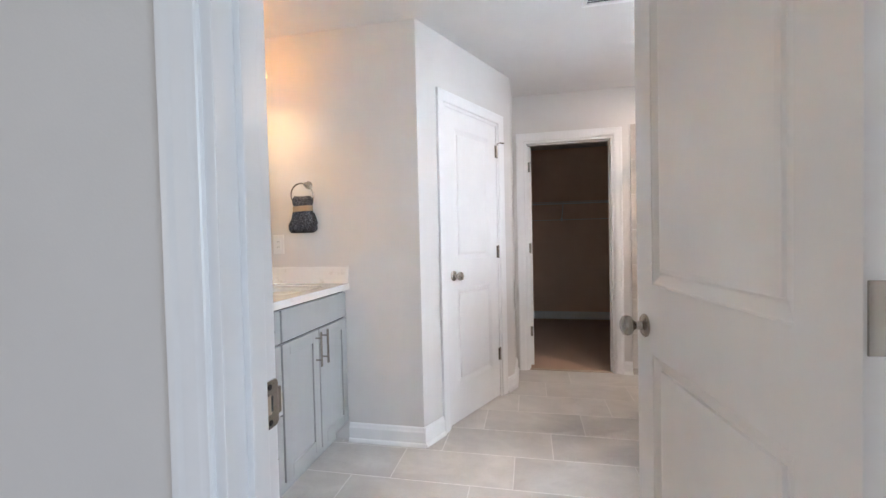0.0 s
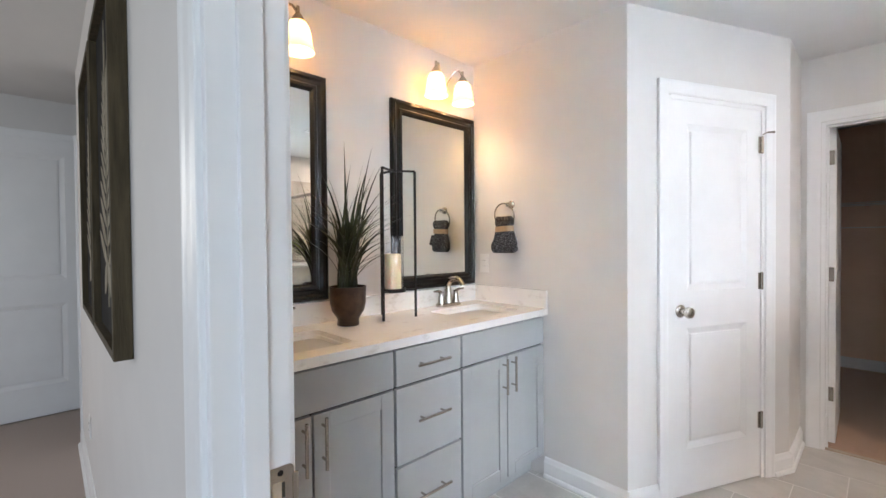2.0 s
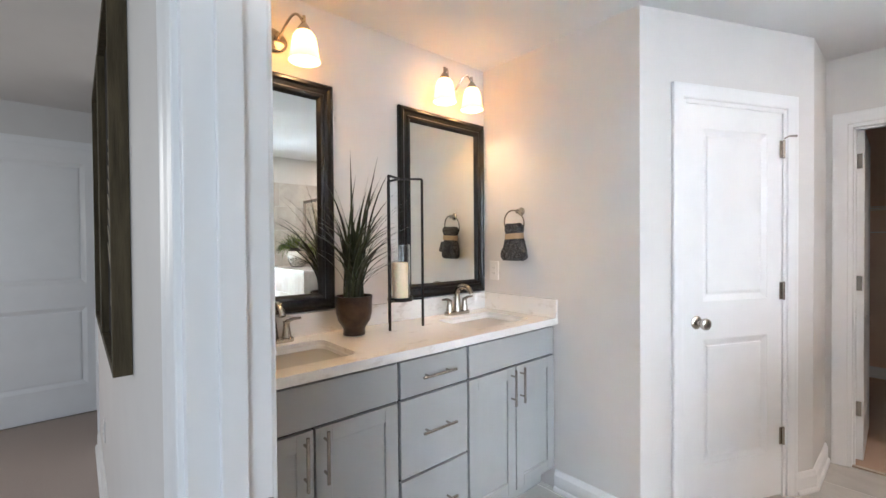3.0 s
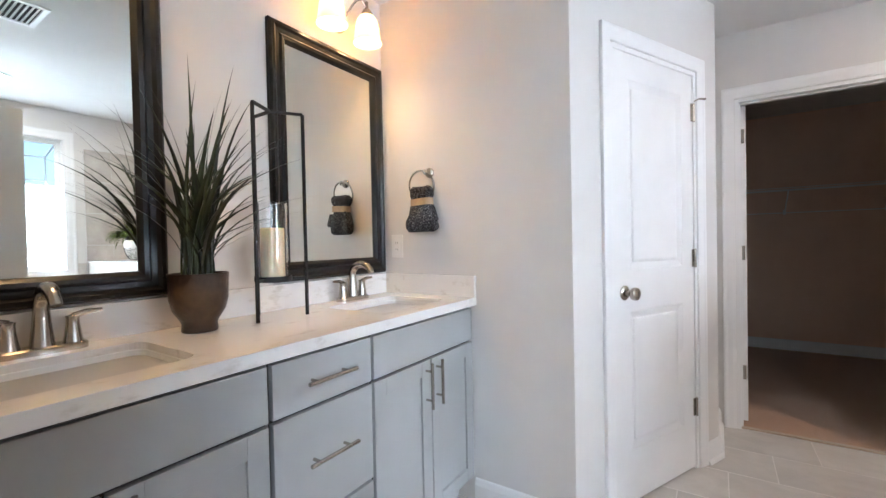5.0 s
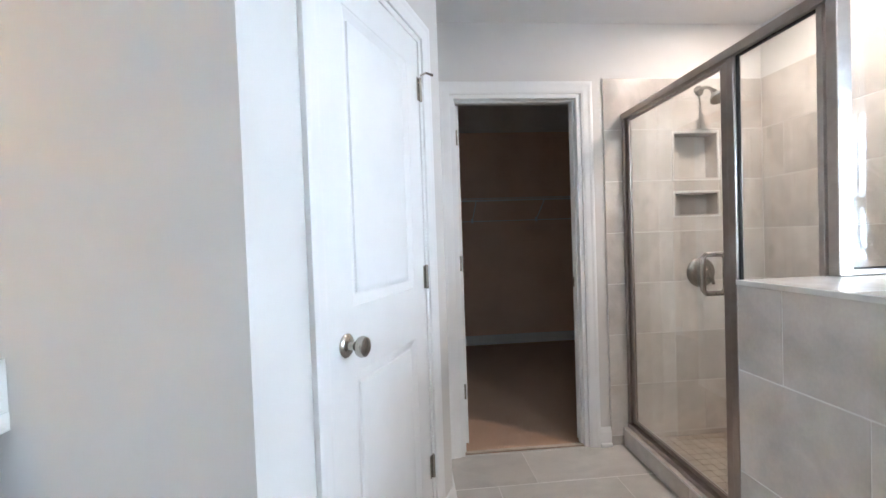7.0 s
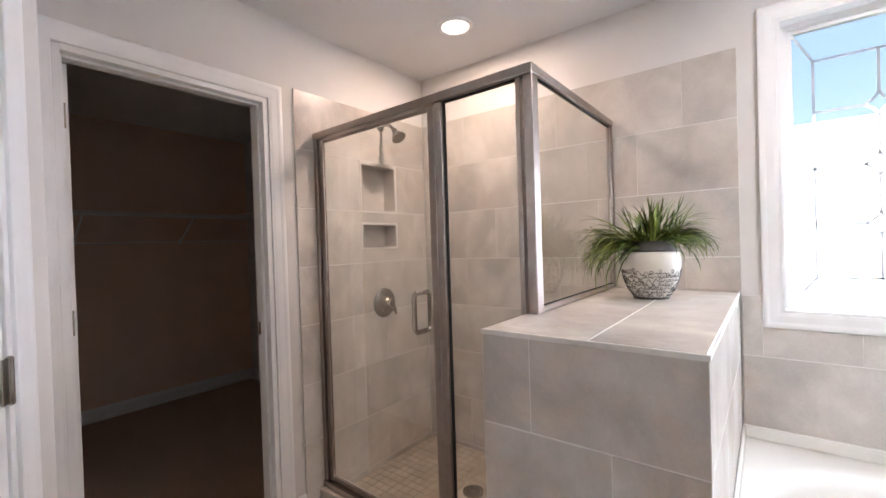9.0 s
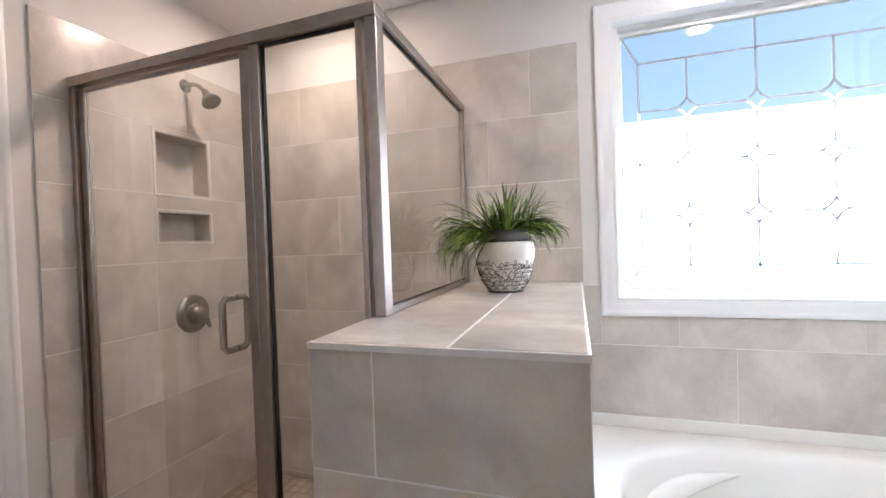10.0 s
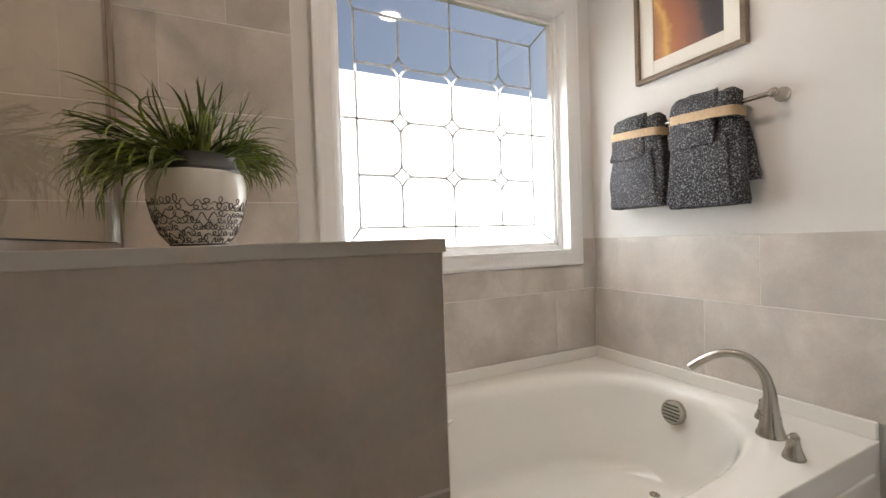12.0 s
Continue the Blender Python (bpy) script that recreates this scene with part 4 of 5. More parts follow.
part("gasket", box(HX1 + 0.002, 2.146, 2.862, 2.874, HT - 0.036, HT - 0.0315), DARK, shower, "black glazing gasket")
part("gasket", box(HX1 + 0.002, 2.146, 2.862, 2.874, PZ + 0.0305, PZ + 0.034), DARK, shower, "black glazing gasket")
sdoor = part("shower_door", box(1.280, 1.302, 3.283, 3.318, CURB + 0.034, HT - 0.041, bevel=0.003), SHOWER_METAL, shower, "hinged glass shower door, shut")
bar_part("stile", 1.280, 1.302, 4.024, 4.056, CURB + 0.034, HT - 0.041, sdoor)
bar_part("rail", 1.282, 1.300, 3.319, 4.023, CURB + 0.034, CURB + 0.058, sdoor)
bar_part("rail", 1.282, 1.300, 3.319, 4.023, HT - 0.055, HT - 0.041, sdoor)
_g = part("door_glass", box(1.288, 1.294, 3.319, 4.023, CURB + 0.059, HT - 0.056), SHOWER_GLASS, sdoor, "clear door glass")
_g.visible_shadow = False
for _s, _x in ((-1, 1.288), (1, 1.294)):
    _pts = [(_x, 3.383, 1.135), (_x + _s * 0.032, 3.383, 1.135), (_x + _s * 0.046, 3.383, 1.121), (_x + _s * 0.046, 3.383, 0.989), (_x + _s * 0.032, 3.383, 0.975), (_x, 3.383, 0.975)]
    part("pull_handle", tube(_pts, 0.0105, 12), NICKEL, sdoor, "square brushed nickel pull handle", smooth=True)

curb = setting("shower_curb", box(1.250, 1.372, PYB, YC, 0, CURB - 0.010), GROUT, "tiled shower curb", "curb")
# the door side of the enclosure stands a little out of square
SKEW = Matrix.Translation((1.29, 2.87, 0)) @ pose(0, 0, 0, 0, 0, -1.4) @ Matrix.Translation((-1.29, -2.87, 0))
for _ob in shower.children:
    if max(v.co.x for v in _ob.data.vertices) < 1.4:
        _ob.matrix_basis = SKEW
curb.matrix_basis = SKEW
sh_floor = setting("shower_floor", box(1.372, XW, PYB, YC, 0, 0.022), MOSAIC_GROUT, "shower pan in small beige mosaic tiles", "floor")
_bm = bmesh.new()
_x = 1.376
while _x < 2.165:
    _y = 2.90
    while _y < 4.08:
        if math.hypot(_x + 0.024 - 1.80, _y + 0.024 - 3.50) > 0.075:
            z = 0.028 + random.uniform(-0.0006, 0.0006)
            box(_x, min(_x + 0.048, 2.169), _y, min(_y + 0.048, 4.084), 0.020, z, _bm)
        _y += 0.0515
    _x += 0.0515
_mo = part("mosaic_tiles", _bm, MOSAIC, sh_floor)
_mo["kind"] = "stuff"
drain = thing("shower_drain", "round brushed nickel shower floor drain", "drain", m=Matrix.Translation((1.80, 3.50, 0.022)))
part("ring", lathe([(0.055, 0), (0.055, 0.008), (0.048, 0.009), (0.047, 0.006), (0, 0.006)], 28), NICKEL, drain, smooth=True)
for _i in range(8):
    _a = 2 * math.pi * _i / 8
    part("slot", lathe([(0.007, 0.0062), (0.0, 0.0064)], 8, m=Matrix.Translation((0.028 * math.cos(_a), 0.028 * math.sin(_a), 0))), DARK, drain)

for (x0, x1, z0, z1), lab in zip(NICHES, ("large", "small")):
    nb = bmesh.new()
    box(x0 - 0.001, x1 + 0.001, YC + 0.085, YC + 0.112, z0 - 0.001, z1 + 0.001, nb)
    e = 0.008
    y0, y1 = YC - 0.010, YC + 0.085
    box(x0, x0 + e, y0, y1, z0, z1, nb), box(x1 - e, x1, y0, y1, z0, z1, nb)
    box(x0 + e, x1 - e, y0, y1, z0, z0 + e, nb), box(x0 + e, x1 - e, y0, y1, z1 - e, z1, nb)
    niche = tagged(part("shower_niche", nb, TILE), lab + " recessed tiled shower niche", "niche", "shower niches", "structure")
    tb, w = bmesh.new(), 0.008
    for a, b, c, d in ((x0 - w, x0 + 0.001, z0 - w, z1 + w), (x1 - 0.001, x1 + w, z0 - w, z1 + w), (x0 + 0.001, x1 - 0.001, z0 - w, z0 + 0.001), (x0 + 0.001, x1 - 0.001, z1 - 0.001, z1 + w)):
        box(a, b, YC - 0.0125, YC - 0.009, c, d, tb, 0.0008)
    part("edge_trim", tb, EDGE_STRIP, niche, "pale edge trim round the niche")

head = thing("wall_shower", "brushed nickel shower head on a bent arm", "shower head", m=Matrix.Translation((1.777, YC - 0.011, 2.050)))
part("flange", lathe([(0.030, 0), (0.030, 0.003), (0.018, 0.012), (0.010, 0.016)], 24, m=pose(0, 0, 0, 90)), NICKEL, head, smooth=True)
part("arm", tube([(0, 0, 0), (0, -0.05, 0.002), (0, -0.085, -0.012), (0, -0.115, -0.042)], 0.0095, 12), NICKEL, head, smooth=True)
part("head", lathe([(0.0, 0.030), (0.013, 0.030), (0.016, 0.018), (0.014, 0.008), (0.022, -0.002), (0.040, -0.030), (0.043, -0.040), (0.040, -0.043), (0, -0.042)], 28, m=Matrix.Translation((0, -0.130, -0.062)) @ pose(0, 0, 0, -35)), NICKEL, head, smooth=True)

valve = thing("shower_valve", "round brushed nickel shower valve with lever", "shower valve", m=Matrix.Translation((1.766, YC - 0.011, 0.990)) @ pose(0, 0, 0, 90))
part("escutcheon", lathe([(0.0, 0.020), (0.046, 0.020), (0.050, 0.014), (0.062, 0.013), (0.080, 0.009), (0.086, 0.005), (0.088, 0.0)], 40), NICKEL, valve, smooth=True)
part("hub", lathe([(0.042, 0.019), (0.041, 0.030), (0.034, 0.042), (0.027, 0.048), (0.025, 0.066), (0.020, 0.071), (0.0, 0.072)], 32), NICKEL, valve, smooth=True)
part("lever", tube([(0, 0, 0.058), (0.02, -0.03, 0.062), (0.030, -0.066, 0.066)], [0.015, 0.011, 0.008], 12), NICKEL, valve, smooth=True)

# tub
TX0, TX1, TY0, TY1, TD = 1.125, 2.168, 0.928, 2.351, 0.478
tub = thing("bathtub", "white acrylic oval garden tub with low apron", "bathtub")
CX, CY, RX, RY = 1.655, 1.640, 0.415, 0.625


def oval(rx, ry, z, cx=CX, cy=CY, n=64, p=2.35):
    out = []
    for i in range(n):
        a = 2 * math.pi * i / n
        c, s = math.cos(a), math.sin(a)
        out.append((cx + rx * math.copysign(abs(c) ** (2 / p), c), cy + ry * math.copysign(abs(s) ** (2 / p), s), z))
    return out


def rect_ring(z, inset=0.0, n=64):
    out = []
    x0, x1, y0, y1 = TX0 + inset, TX1 - inset, TY0 + inset, TY1 - inset
    for x, y, _ in oval(RX, RY, 0):
        dx, dy = x - CX, y - CY
        k = min([abs(((x1 if dx > 0 else x0) - CX) / dx) if abs(dx) > 1e-6 else 9e9, abs(((y1 if dy > 0 else y0) - CY) / dy) if abs(dy) > 1e-6 else 9e9])
        out.append((CX + dx * k, CY + dy * k, z))
    return out


_bm = bmesh.new()
_rings = [oval(RX + a, RY + b, TD - z) for a, b, z in ((0.055, 0.055, 0), (0.022, 0.022, 0.001), (0.006, 0.006, 0.006), (-0.008, -0.007, 0.020), (-0.018, -0.016, 0.045), (-0.030, -0.026, 0.10), (-0.046, -0.046, 0.20), (-0.060, -0.068, 0.285),
                                                        (-0.068, -0.080, 0.318), (-0.082, -0.098, 0.342), (-0.105, -0.125, 0.356), (-0.135, -0.160, 0.363), (-0.20, -0.26, 0.368), (-0.34, -0.5, 0.372))]
loft(_rings, _bm)
bmesh.ops.recalc_face_normals(_bm, faces=_bm.faces)
for f in _bm.faces:
    f.normal_flip() if f.normal.z < -0.5 else None
part("basin", _bm, ACRYLIC, tub, smooth=True)
_bm = bmesh.new()
# deck: rectangle with the oval cut out, and the apron
_o = [_bm.verts.new(v) for v in oval(RX + 0.055, RY + 0.055, TD)]
_r = [_bm.verts.new(v) for v in rect_ring(TD)]
for i in range(64):
    j = (i + 1) % 64
    _bm.faces.new((_o[i], _r[i], _r[j], _o[j]))
for x, y in ((TX0, TY0), (TX1, TY0), (TX0, TY1), (TX1, TY1)):
    near = sorted(_r, key=lambda v: (v.co.x - x) ** 2 + (v.co.y - y) ** 2)[0]
    near.co = (x, y, TD)
part("deck", _bm, ACRYLIC, tub)
_bm = box(TX0, TX0 + 0.02, TY0, TY1, 0, TD - 0.001, bevel=0.004)
box(TX0 - 0.008, TX0 + 0.002, TY0 + 0.05, TY1 - 0.05, 0.06, 0.40, _bm, 0.004)
part("apron", _bm, ACRYLIC, tub)
_bm = bmesh.new()
box(TX1 - 0.012, TX1, TY0, TY1, TD, 0.531, _bm, 0.004)
box(TX0 + 0.002, TX1 - 0.012, TY0, TY0 + 0.012, TD, 0.531, _bm, 0.004)
box(TX0 + 0.002, TX1 - 0.012, TY1 - 0.012, TY1, TD, 0.531, _bm, 0.004)
part("tile_flange", _bm, ACRYLIC, tub)
_arm = [(1.845, 2.175, 0.322, 0.006), (1.870, 2.160, 0.326, 0.022), (1.898, 2.14, 0.332, 0.034), (1.953, 2.06, 0.350, 0.040), (1.990, 1.98, 0.371, 0.032), (2.012, 1.90, 0.388, 0.018), (2.025, 1.83, 0.399, 0.004)]
part("armrest", tube([a[:3] for a in _arm], [a[3] for a in _arm], 20), ACRYLIC, tub, "moulded armrest bulging from the tub wall", smooth=True)
_ov = part("overflow", lathe([(0.0, 0.030), (0.041, 0.030), (0.046, 0.024), (0.046, -0.01)], 32, m=Matrix.Translation((1.668, 1.036, 0.388)) @ pose(0, 0, 0, -80)), NICKEL, tub, "slotted nickel overflow cover", smooth=False)
for _k in range(-2, 3):
    _w = 0.034 * math.sqrt(1 - (_k / 3.2) ** 2)
    _s = part("slot", box(-_w, _w, _k * 0.013 - 0.0022, _k * 0.013 + 0.0022, 0.0295, 0.0312), DARK, _ov)
    _s.matrix_basis = Matrix.Translation((1.668, 1.036, 0.388)) @ pose(0, 0, 0, -80)
part("tub_drain", lathe([(0.034, 0), (0.034, 0.004), (0.026, 0.005), (0.024, 0.002), (0.020, 0.002), (0.019, 0.009), (0.006, 0.012), (0.004, 0.017), (0, 0.018)], 28, m=Matrix.Translation((1.655, 1.185, TD - 0.3715))), NICKEL, tub, smooth=True)

tfau = thing("tub_faucet", "brushed nickel roman tub faucet with two handles", "faucet", m=Matrix.Translation((1.290, 1.146, TD)) @ pose(0, 0, 0, 0, 0, 19) @ Matrix.Scale(1.07, 4))
part("base", lathe([(0.036, 0), (0.036, 0.004), (0.032, 0.012), (0.027, 0.030), (0.0235, 0.055)], 28), NICKEL, tfau, smooth=True)
SPOUT = [(0, 0.050, 0.0236), (0, 0.085, 0.0185), (0.003, 0.130, 0.0148), (0.018, 0.176, 0.0128), (0.052, 0.208, 0.0118), (0.092, 0.214, 0.0116), (0.130, 0.202, 0.0120), (0.164, 0.180, 0.0126), (0.196, 0.153, 0.0130)]
_pts, _rad = [], []
for _i in range(len(SPOUT) - 1):
    _q = [Vector(SPOUT[min(max(_i + d, 0), len(SPOUT) - 1)]) for d in (-1, 0, 1, 2)]
    for _k in range(4):
        _t = _k / 4
        v = 0.5 * (2 * _q[1] + (_q[2] - _q[0]) * _t + (2 * _q[0] - 5 * _q[1] + 4 * _q[2] - _q[3]) * _t ** 2 + (3 * _q[1] - _q[0] - 3 * _q[2] + _q[3]) * _t ** 3)
        _pts.append((v.x, 0, v.y)), _rad.append(v.z)
_pts.append((0.196, 0, 0.153)), _rad.append(0.0130)
part("spout", tube(_pts, _rad, 18), NICKEL, tfau, smooth=True)
for _p in ((-0.058, 0.112), (0.030, -0.115)):
    _h = part("handle", lathe([(0.025, 0), (0.025, 0.004), (0.017, 0.024), (0.0125, 0.046), (0.0135, 0.053), (0.010, 0.058), (0, 0.059)], 20, m=Matrix.Translation((_p[0], _p[1], 0))), NICKEL, tfau, smooth=True)
    part("lever", tube([(_p[0], _p[1], 0.054), (_p[0] - 0.004, _p[1] + 0.018, 0.064), (_p[0] - 0.01, _p[1] + 0.044, 0.070)], [0.0095, 0.0085, 0.0055], 10), NICKEL, _h, smooth=True)

# ---- things on the vanity ----


def blade(bm, root, lean, height, bend, width, n=7, droop=0.0, twist=0.0, sway=0.0):
    """A tapered, folded grass blade."""
    d = Vector((math.cos(lean), math.sin(lean), 0))
    s = Vector((-d.y, d.x, 0))
    prev = None
    for i in range(n + 1):
        t = i / n
        p = Vector(root) + d * bend * t ** 2.1 + s * sway * t * t + Vector((0, 0, height * (t - droop * t ** 3)))
        w = width * (0.55 + 0.9 * t if t < 0.35 else 0.865 * (1 - ((t - 0.35) / 0.65) ** 1.6)) / 2
        sd = (s * math.cos(twist * t) + d * math.sin(twist * t))
        if i == n:
            cur = [bm.verts.new(p)]
        else:
            cur = [bm.verts.new(p - sd * w), bm.verts.new(p - d * w * 0.35), bm.verts.new(p + sd * w)]
        if prev:
            if len(cur) == 3:
                bm.faces.new((prev[0], prev[1], cur[1], cur[0])), bm.faces.new((prev[1], prev[2], cur[2], cur[1]))
            else:
                bm.faces.new((prev[0], prev[1], cur[0])), bm.faces.new((prev[1], prev[2], cur[0]))
        prev = cur


def arching(bm, root, lean, reach, rise, fall, width, n=9, sway=0.0):
    """A thin leaf that rises, arches over and droops."""
    d = Vector((math.cos(lean), math.sin(lean), 0))
    s = Vector((-d.y, d.x, 0))
    prev = None
    for i in range(n + 1):
        t = i / n
        p = Vector(root) + d * reach * t ** 0.95 + s * sway * t * t + Vector((0, 0, rise * (2.2 * t - fall * t * t)))
        w = width * min(1.0, 0.6 + 1.6 * t) * (1 - t ** 2.2) / 2
        if i == n:
            cur = [bm.verts.new(p)]
        else:
            cur = [bm.verts.new(p - s * w), bm.verts.new(p - Vector((0, 0, w * 0.5))), bm.verts.new(p + s * w)]
        if prev:
            if len(cur) == 3:
                bm.faces.new((prev[0], prev[1], cur[1], cur[0])), bm.faces.new((prev[1], prev[2], cur[2], cur[1]))
            else:
                bm.faces.new((prev[0], prev[1], cur[0])), bm.faces.new((prev[1], prev[2], cur[0]))
        prev = cur


rnd = random.Random(7)
plant = thing("potted_grass", "tall dark green artificial grass in a bronze bowl pot", "plant", m=Matrix.Translation((-1.098, 1.592, CTOP)))
part("pot", lathe([(0.0, 0.0), (0.048, 0.0), (0.050, 0.004), (0.048, 0.024), (0.054, 0.038), (0.072, 0.066), (0.080, 0.100), (0.0815, 0.150), (0.083, 0.176), (0.079, 0.176), (0.077, 0.150), (0.0, 0.132)], 40), BRONZE_POT, plant, "hammered dark bronze pot", smooth=True)
part("filler", lathe([(0.076, 0.149), (0.04, 0.158), (0, 0.162)], 24), SOIL, plant, smooth=True)
_bm = bmesh.new()
for i in range(62):
    a, r = rnd.uniform(0, 2 * math.pi), 0.045 * math.sqrt(rnd.random())
    root = (r * math.cos(a), r * math.sin(a), 0.15)
    lean = rnd.gauss(0.0, 1.25)
    far = rnd.random() ** 0.7
    h = rnd.uniform(0.36, 0.77) * (1 - 0.32 * far)
    bend = 0.03 + 0.36 * far * rnd.uniform(0.7, 1.15)
    if root[0] + bend * math.cos(lean) < -0.115:
        bend *= 0.115 / -(root[0] + bend * math.cos(lean))
    blade(_bm, root, lean, h, bend, rnd.uniform(0.012, 0.023), 9, 0.26 * far, rnd.uniform(-0.8, 0.8), rnd.uniform(-0.07, 0.07) * min(1, bend / 0.15))
for lean, bend, h, dr in ((1.35, 0.34, 0.34, 0.28), (1.15, 0.36, 0.25, 0.25), (-1.3, 0.30, 0.42, 0.2), (1.5, 0.26, 0.45, 0.2), (-1.6, 0.24, 0.54, 0.1), (1.0, 0.31, 0.30, 0.3), (-1.0, 0.30, 0.30, 0.2), (1.7, 0.16, 0.62, 0.05), (-1.8, 0.12, 0.60, 0.05), (-0.3, 0.22, 0.42, 0.2)):
    blade(_bm, (0.02, 0.0, 0.15), lean, h, bend, 0.009, 9, dr)
part("grass", _bm, LEAF_DARK, plant, "long narrow dark green blades")



def outward(bm):
    bmesh.ops.recalc_face_normals(bm, faces=bm.faces)
    return bm


lantern = thing("candle_lantern", "black metal rod lantern holding a cream candle", "candle holder", m=Matrix.Translation((0, 0, CTOP)))
LA, LC_, LB = Vector((-1.045, 1.750, 0)), Vector((-1.036, 1.940, 0)), Vector((-1.198, 1.850, 0))
LZ = 0.726
_cen = (LA + LC_ + LB) / 3


def rod(a, b, r=0.0048):
    return part("rod", box(-r, r, -r, r, 0, (b - a).length, bevel=0.0008), BLACK_METAL, lantern), (b - a), a


for a, b in ((LA, LA + Vector((0, 0, LZ))), (LB, LB + Vector((0, 0, LZ))), (LC_, LC_ + Vector((0, 0, LZ))),
             *[(leg + Vector((0, 0, LZ)), _cen + Vector((0, 0, LZ))) for leg in (LA, LB, LC_)],
             *[(leg + Vector((0, 0, 0.136)), _cen + (leg - _cen).normalized() * 0.061 + Vector((0, 0, 0.136))) for leg in (LA, LB, LC_)]):
    ob, d, p = rod(a, b)
    ob.matrix_basis = Matrix.Translation(p) @ d.to_track_quat("Z", "Y").to_matrix().to_4x4()
part("tray", lathe([(0, 0.128), (0.060, 0.128), (0.0625, 0.130), (0.0625, 0.147), (0.0605, 0.147), (0.0595, 0.142), (0, 0.142)], 40, m=Matrix.Translation((_cen.x, _cen.y - 0.003, 0))), BLACK_METAL, lantern, "shallow round black tray", smooth=True)
_cc = Matrix.Translation((_cen.x, _cen.y - 0.003, CTOP + 0.142))
candle = thing("candle", "cream pillar candle inside a glass sleeve", "candle", m=_cc)
part("wax", lathe([(0, 0), (0.039, 0), (0.040, 0.003), (0.040, 0.170), (0.037, 0.174), (0.012, 0.170), (0, 0.169)], 32), CANDLE, candle, smooth=True)
part("wick", tube([(0, 0, 0.165), (0.001, 0, 0.178), (0.003, 0.001, 0.184)], 0.001, 6), DARK, candle)
sleeve = part("glass_sleeve", outward(lathe([(0.0520, 0.0005), (0.0520, 0.262), (0.0500, 0.262), (0.0500, 0.0005)], 48, close=True)), HURRICANE, lantern, "clear glass cylinder", smooth=True)
sleeve.matrix_basis = Matrix.Translation((_cen.x, _cen.y - 0.003, 0.142))
sleeve.visible_shadow = False

# outlets


def wall_plate(name, m, label, rocker=True):
    p = thing(name, label, "outlet", m=m)
    part("plate", box(-0.036, 0.036, -0.006, 0, -0.0585, 0.0585, bevel=0.0025), PLASTIC, p)
    r = part("insert", box(-0.017, 0.017, -0.0085, -0.006, -0.034, 0.034, bevel=0.001), PLASTIC, p)
    for z in (-0.017, 0.017):
        for x in (-0.006, 0.006):
            part("slot", box(x - 0.001, x + 0.001, -0.0088, -0.0083, z - 0.004, z + 0.004), DARK, r)
    for z in (-0.048, 0.048):
        part("screw", lathe([(0.003, 0), (0.0025, 0.001), (0, 0.0012)], 8, m=Matrix.Translation((0, -0.006, z)) @ pose(0, 0, 0, 90)), PLASTIC, p)
    return p


wall_plate("wall_outlet", Matrix.Translation((-1.157, YT, 1.182)), "white outlet plate on the greige wall above the counter")
wall_plate("wall_outlet", Matrix.Translation((-2.30, YB, 0.36)), "white outlet plate low on the bedroom wall")

# towel ring with hand towel
ring = thing("towel_ring", "brushed nickel towel ring on the wall beside the mirror", "towel ring", m=Matrix.Translation((-0.945, YT, 1.535)))
part("mount", lathe([(0.024, 0), (0.024, 0.006), (0.014, 0.016), (0.011, 0.034), (0.013, 0.040), (0, 0.044)], 24, m=pose(0, 0, 0, 90)), NICKEL, ring, smooth=True)
part("ring", tube([(-0.020 + 0.072 * math.sin(a), -0.044 - 0.01 * math.cos(a), -0.066 + 0.072 * math.cos(a)) for a in [2 * math.pi * i / 36 for i in range(37)]], 0.0045, 8, caps=False), NICKEL, ring, smooth=True)


def cloth(w, h, rows, m, seed, name="towel", n=22, k=26, amp=0.006):
    """A gathered, folded cloth: rows give (height, half width, half depth, y shift)."""
    bm = bmesh.new()
    vr = []
    zs = [r[0] for r in rows]
    for i in range(k + 1):
        z = zs[0] + (zs[-1] - zs[0]) * i / k
        hw, hd, sy = (float(np.interp(z, zs, [r[j] for r in rows])) for j in (1, 2, 3))
        ring_ = []
        for q in range(2 * n):
            a = 2 * math.pi * q / (2 * n)
            c, s = math.cos(a), math.sin(a)
            x = hw * math.copysign(abs(c) ** 0.45, c)
            y = sy + hd * math.copysign(abs(s) ** 0.55, s)
            o = noise.noise(Vector((x * 26 + seed, y * 20, z * 14)))
            fold = 0.55 * math.sin(x * 70 + seed + 2 * z * 8)
            ring_.append(bm.verts.new(m @ Vector((x + o * amp, y + (o + fold * 0.5) * amp, z + 0.4 * amp * noise.noise(Vector((x * 30, seed, q * 0.3)))))))
        vr.append(ring_)
    for a, b in zip(vr, vr[1:]):
        for q in range(2 * n):
            r = (q + 1) % (2 * n)
            bm.faces.new((a[q], a[r], b[r], b[q]))
    bm.faces.new(vr[0][::-1]), bm.faces.new(vr[-1])
    return bm


_m = Matrix.Translation((-0.958, YT - 0.052, 1.250))
hand_towel = thing("hand_towel", "charcoal flecked hand towel tied with a tan band on the ring", "towel")
part("cloth", cloth(0, 0, [(0, 0.068, 0.012, 0), (0.014, 0.079, 0.026, 0), (0.055, 0.076, 0.030, 0), (0.098, 0.060, 0.028, 0), (0.124, 0.051, 0.025, 0), (0.158, 0.051, 0.025, 0), (0.176, 0.061, 0.028, 0), (0.200, 0.064, 0.026, 0), (0.214, 0.055, 0.012, 0)], _m, 3, amp=0.012), TOWEL, hand_towel, smooth=True)
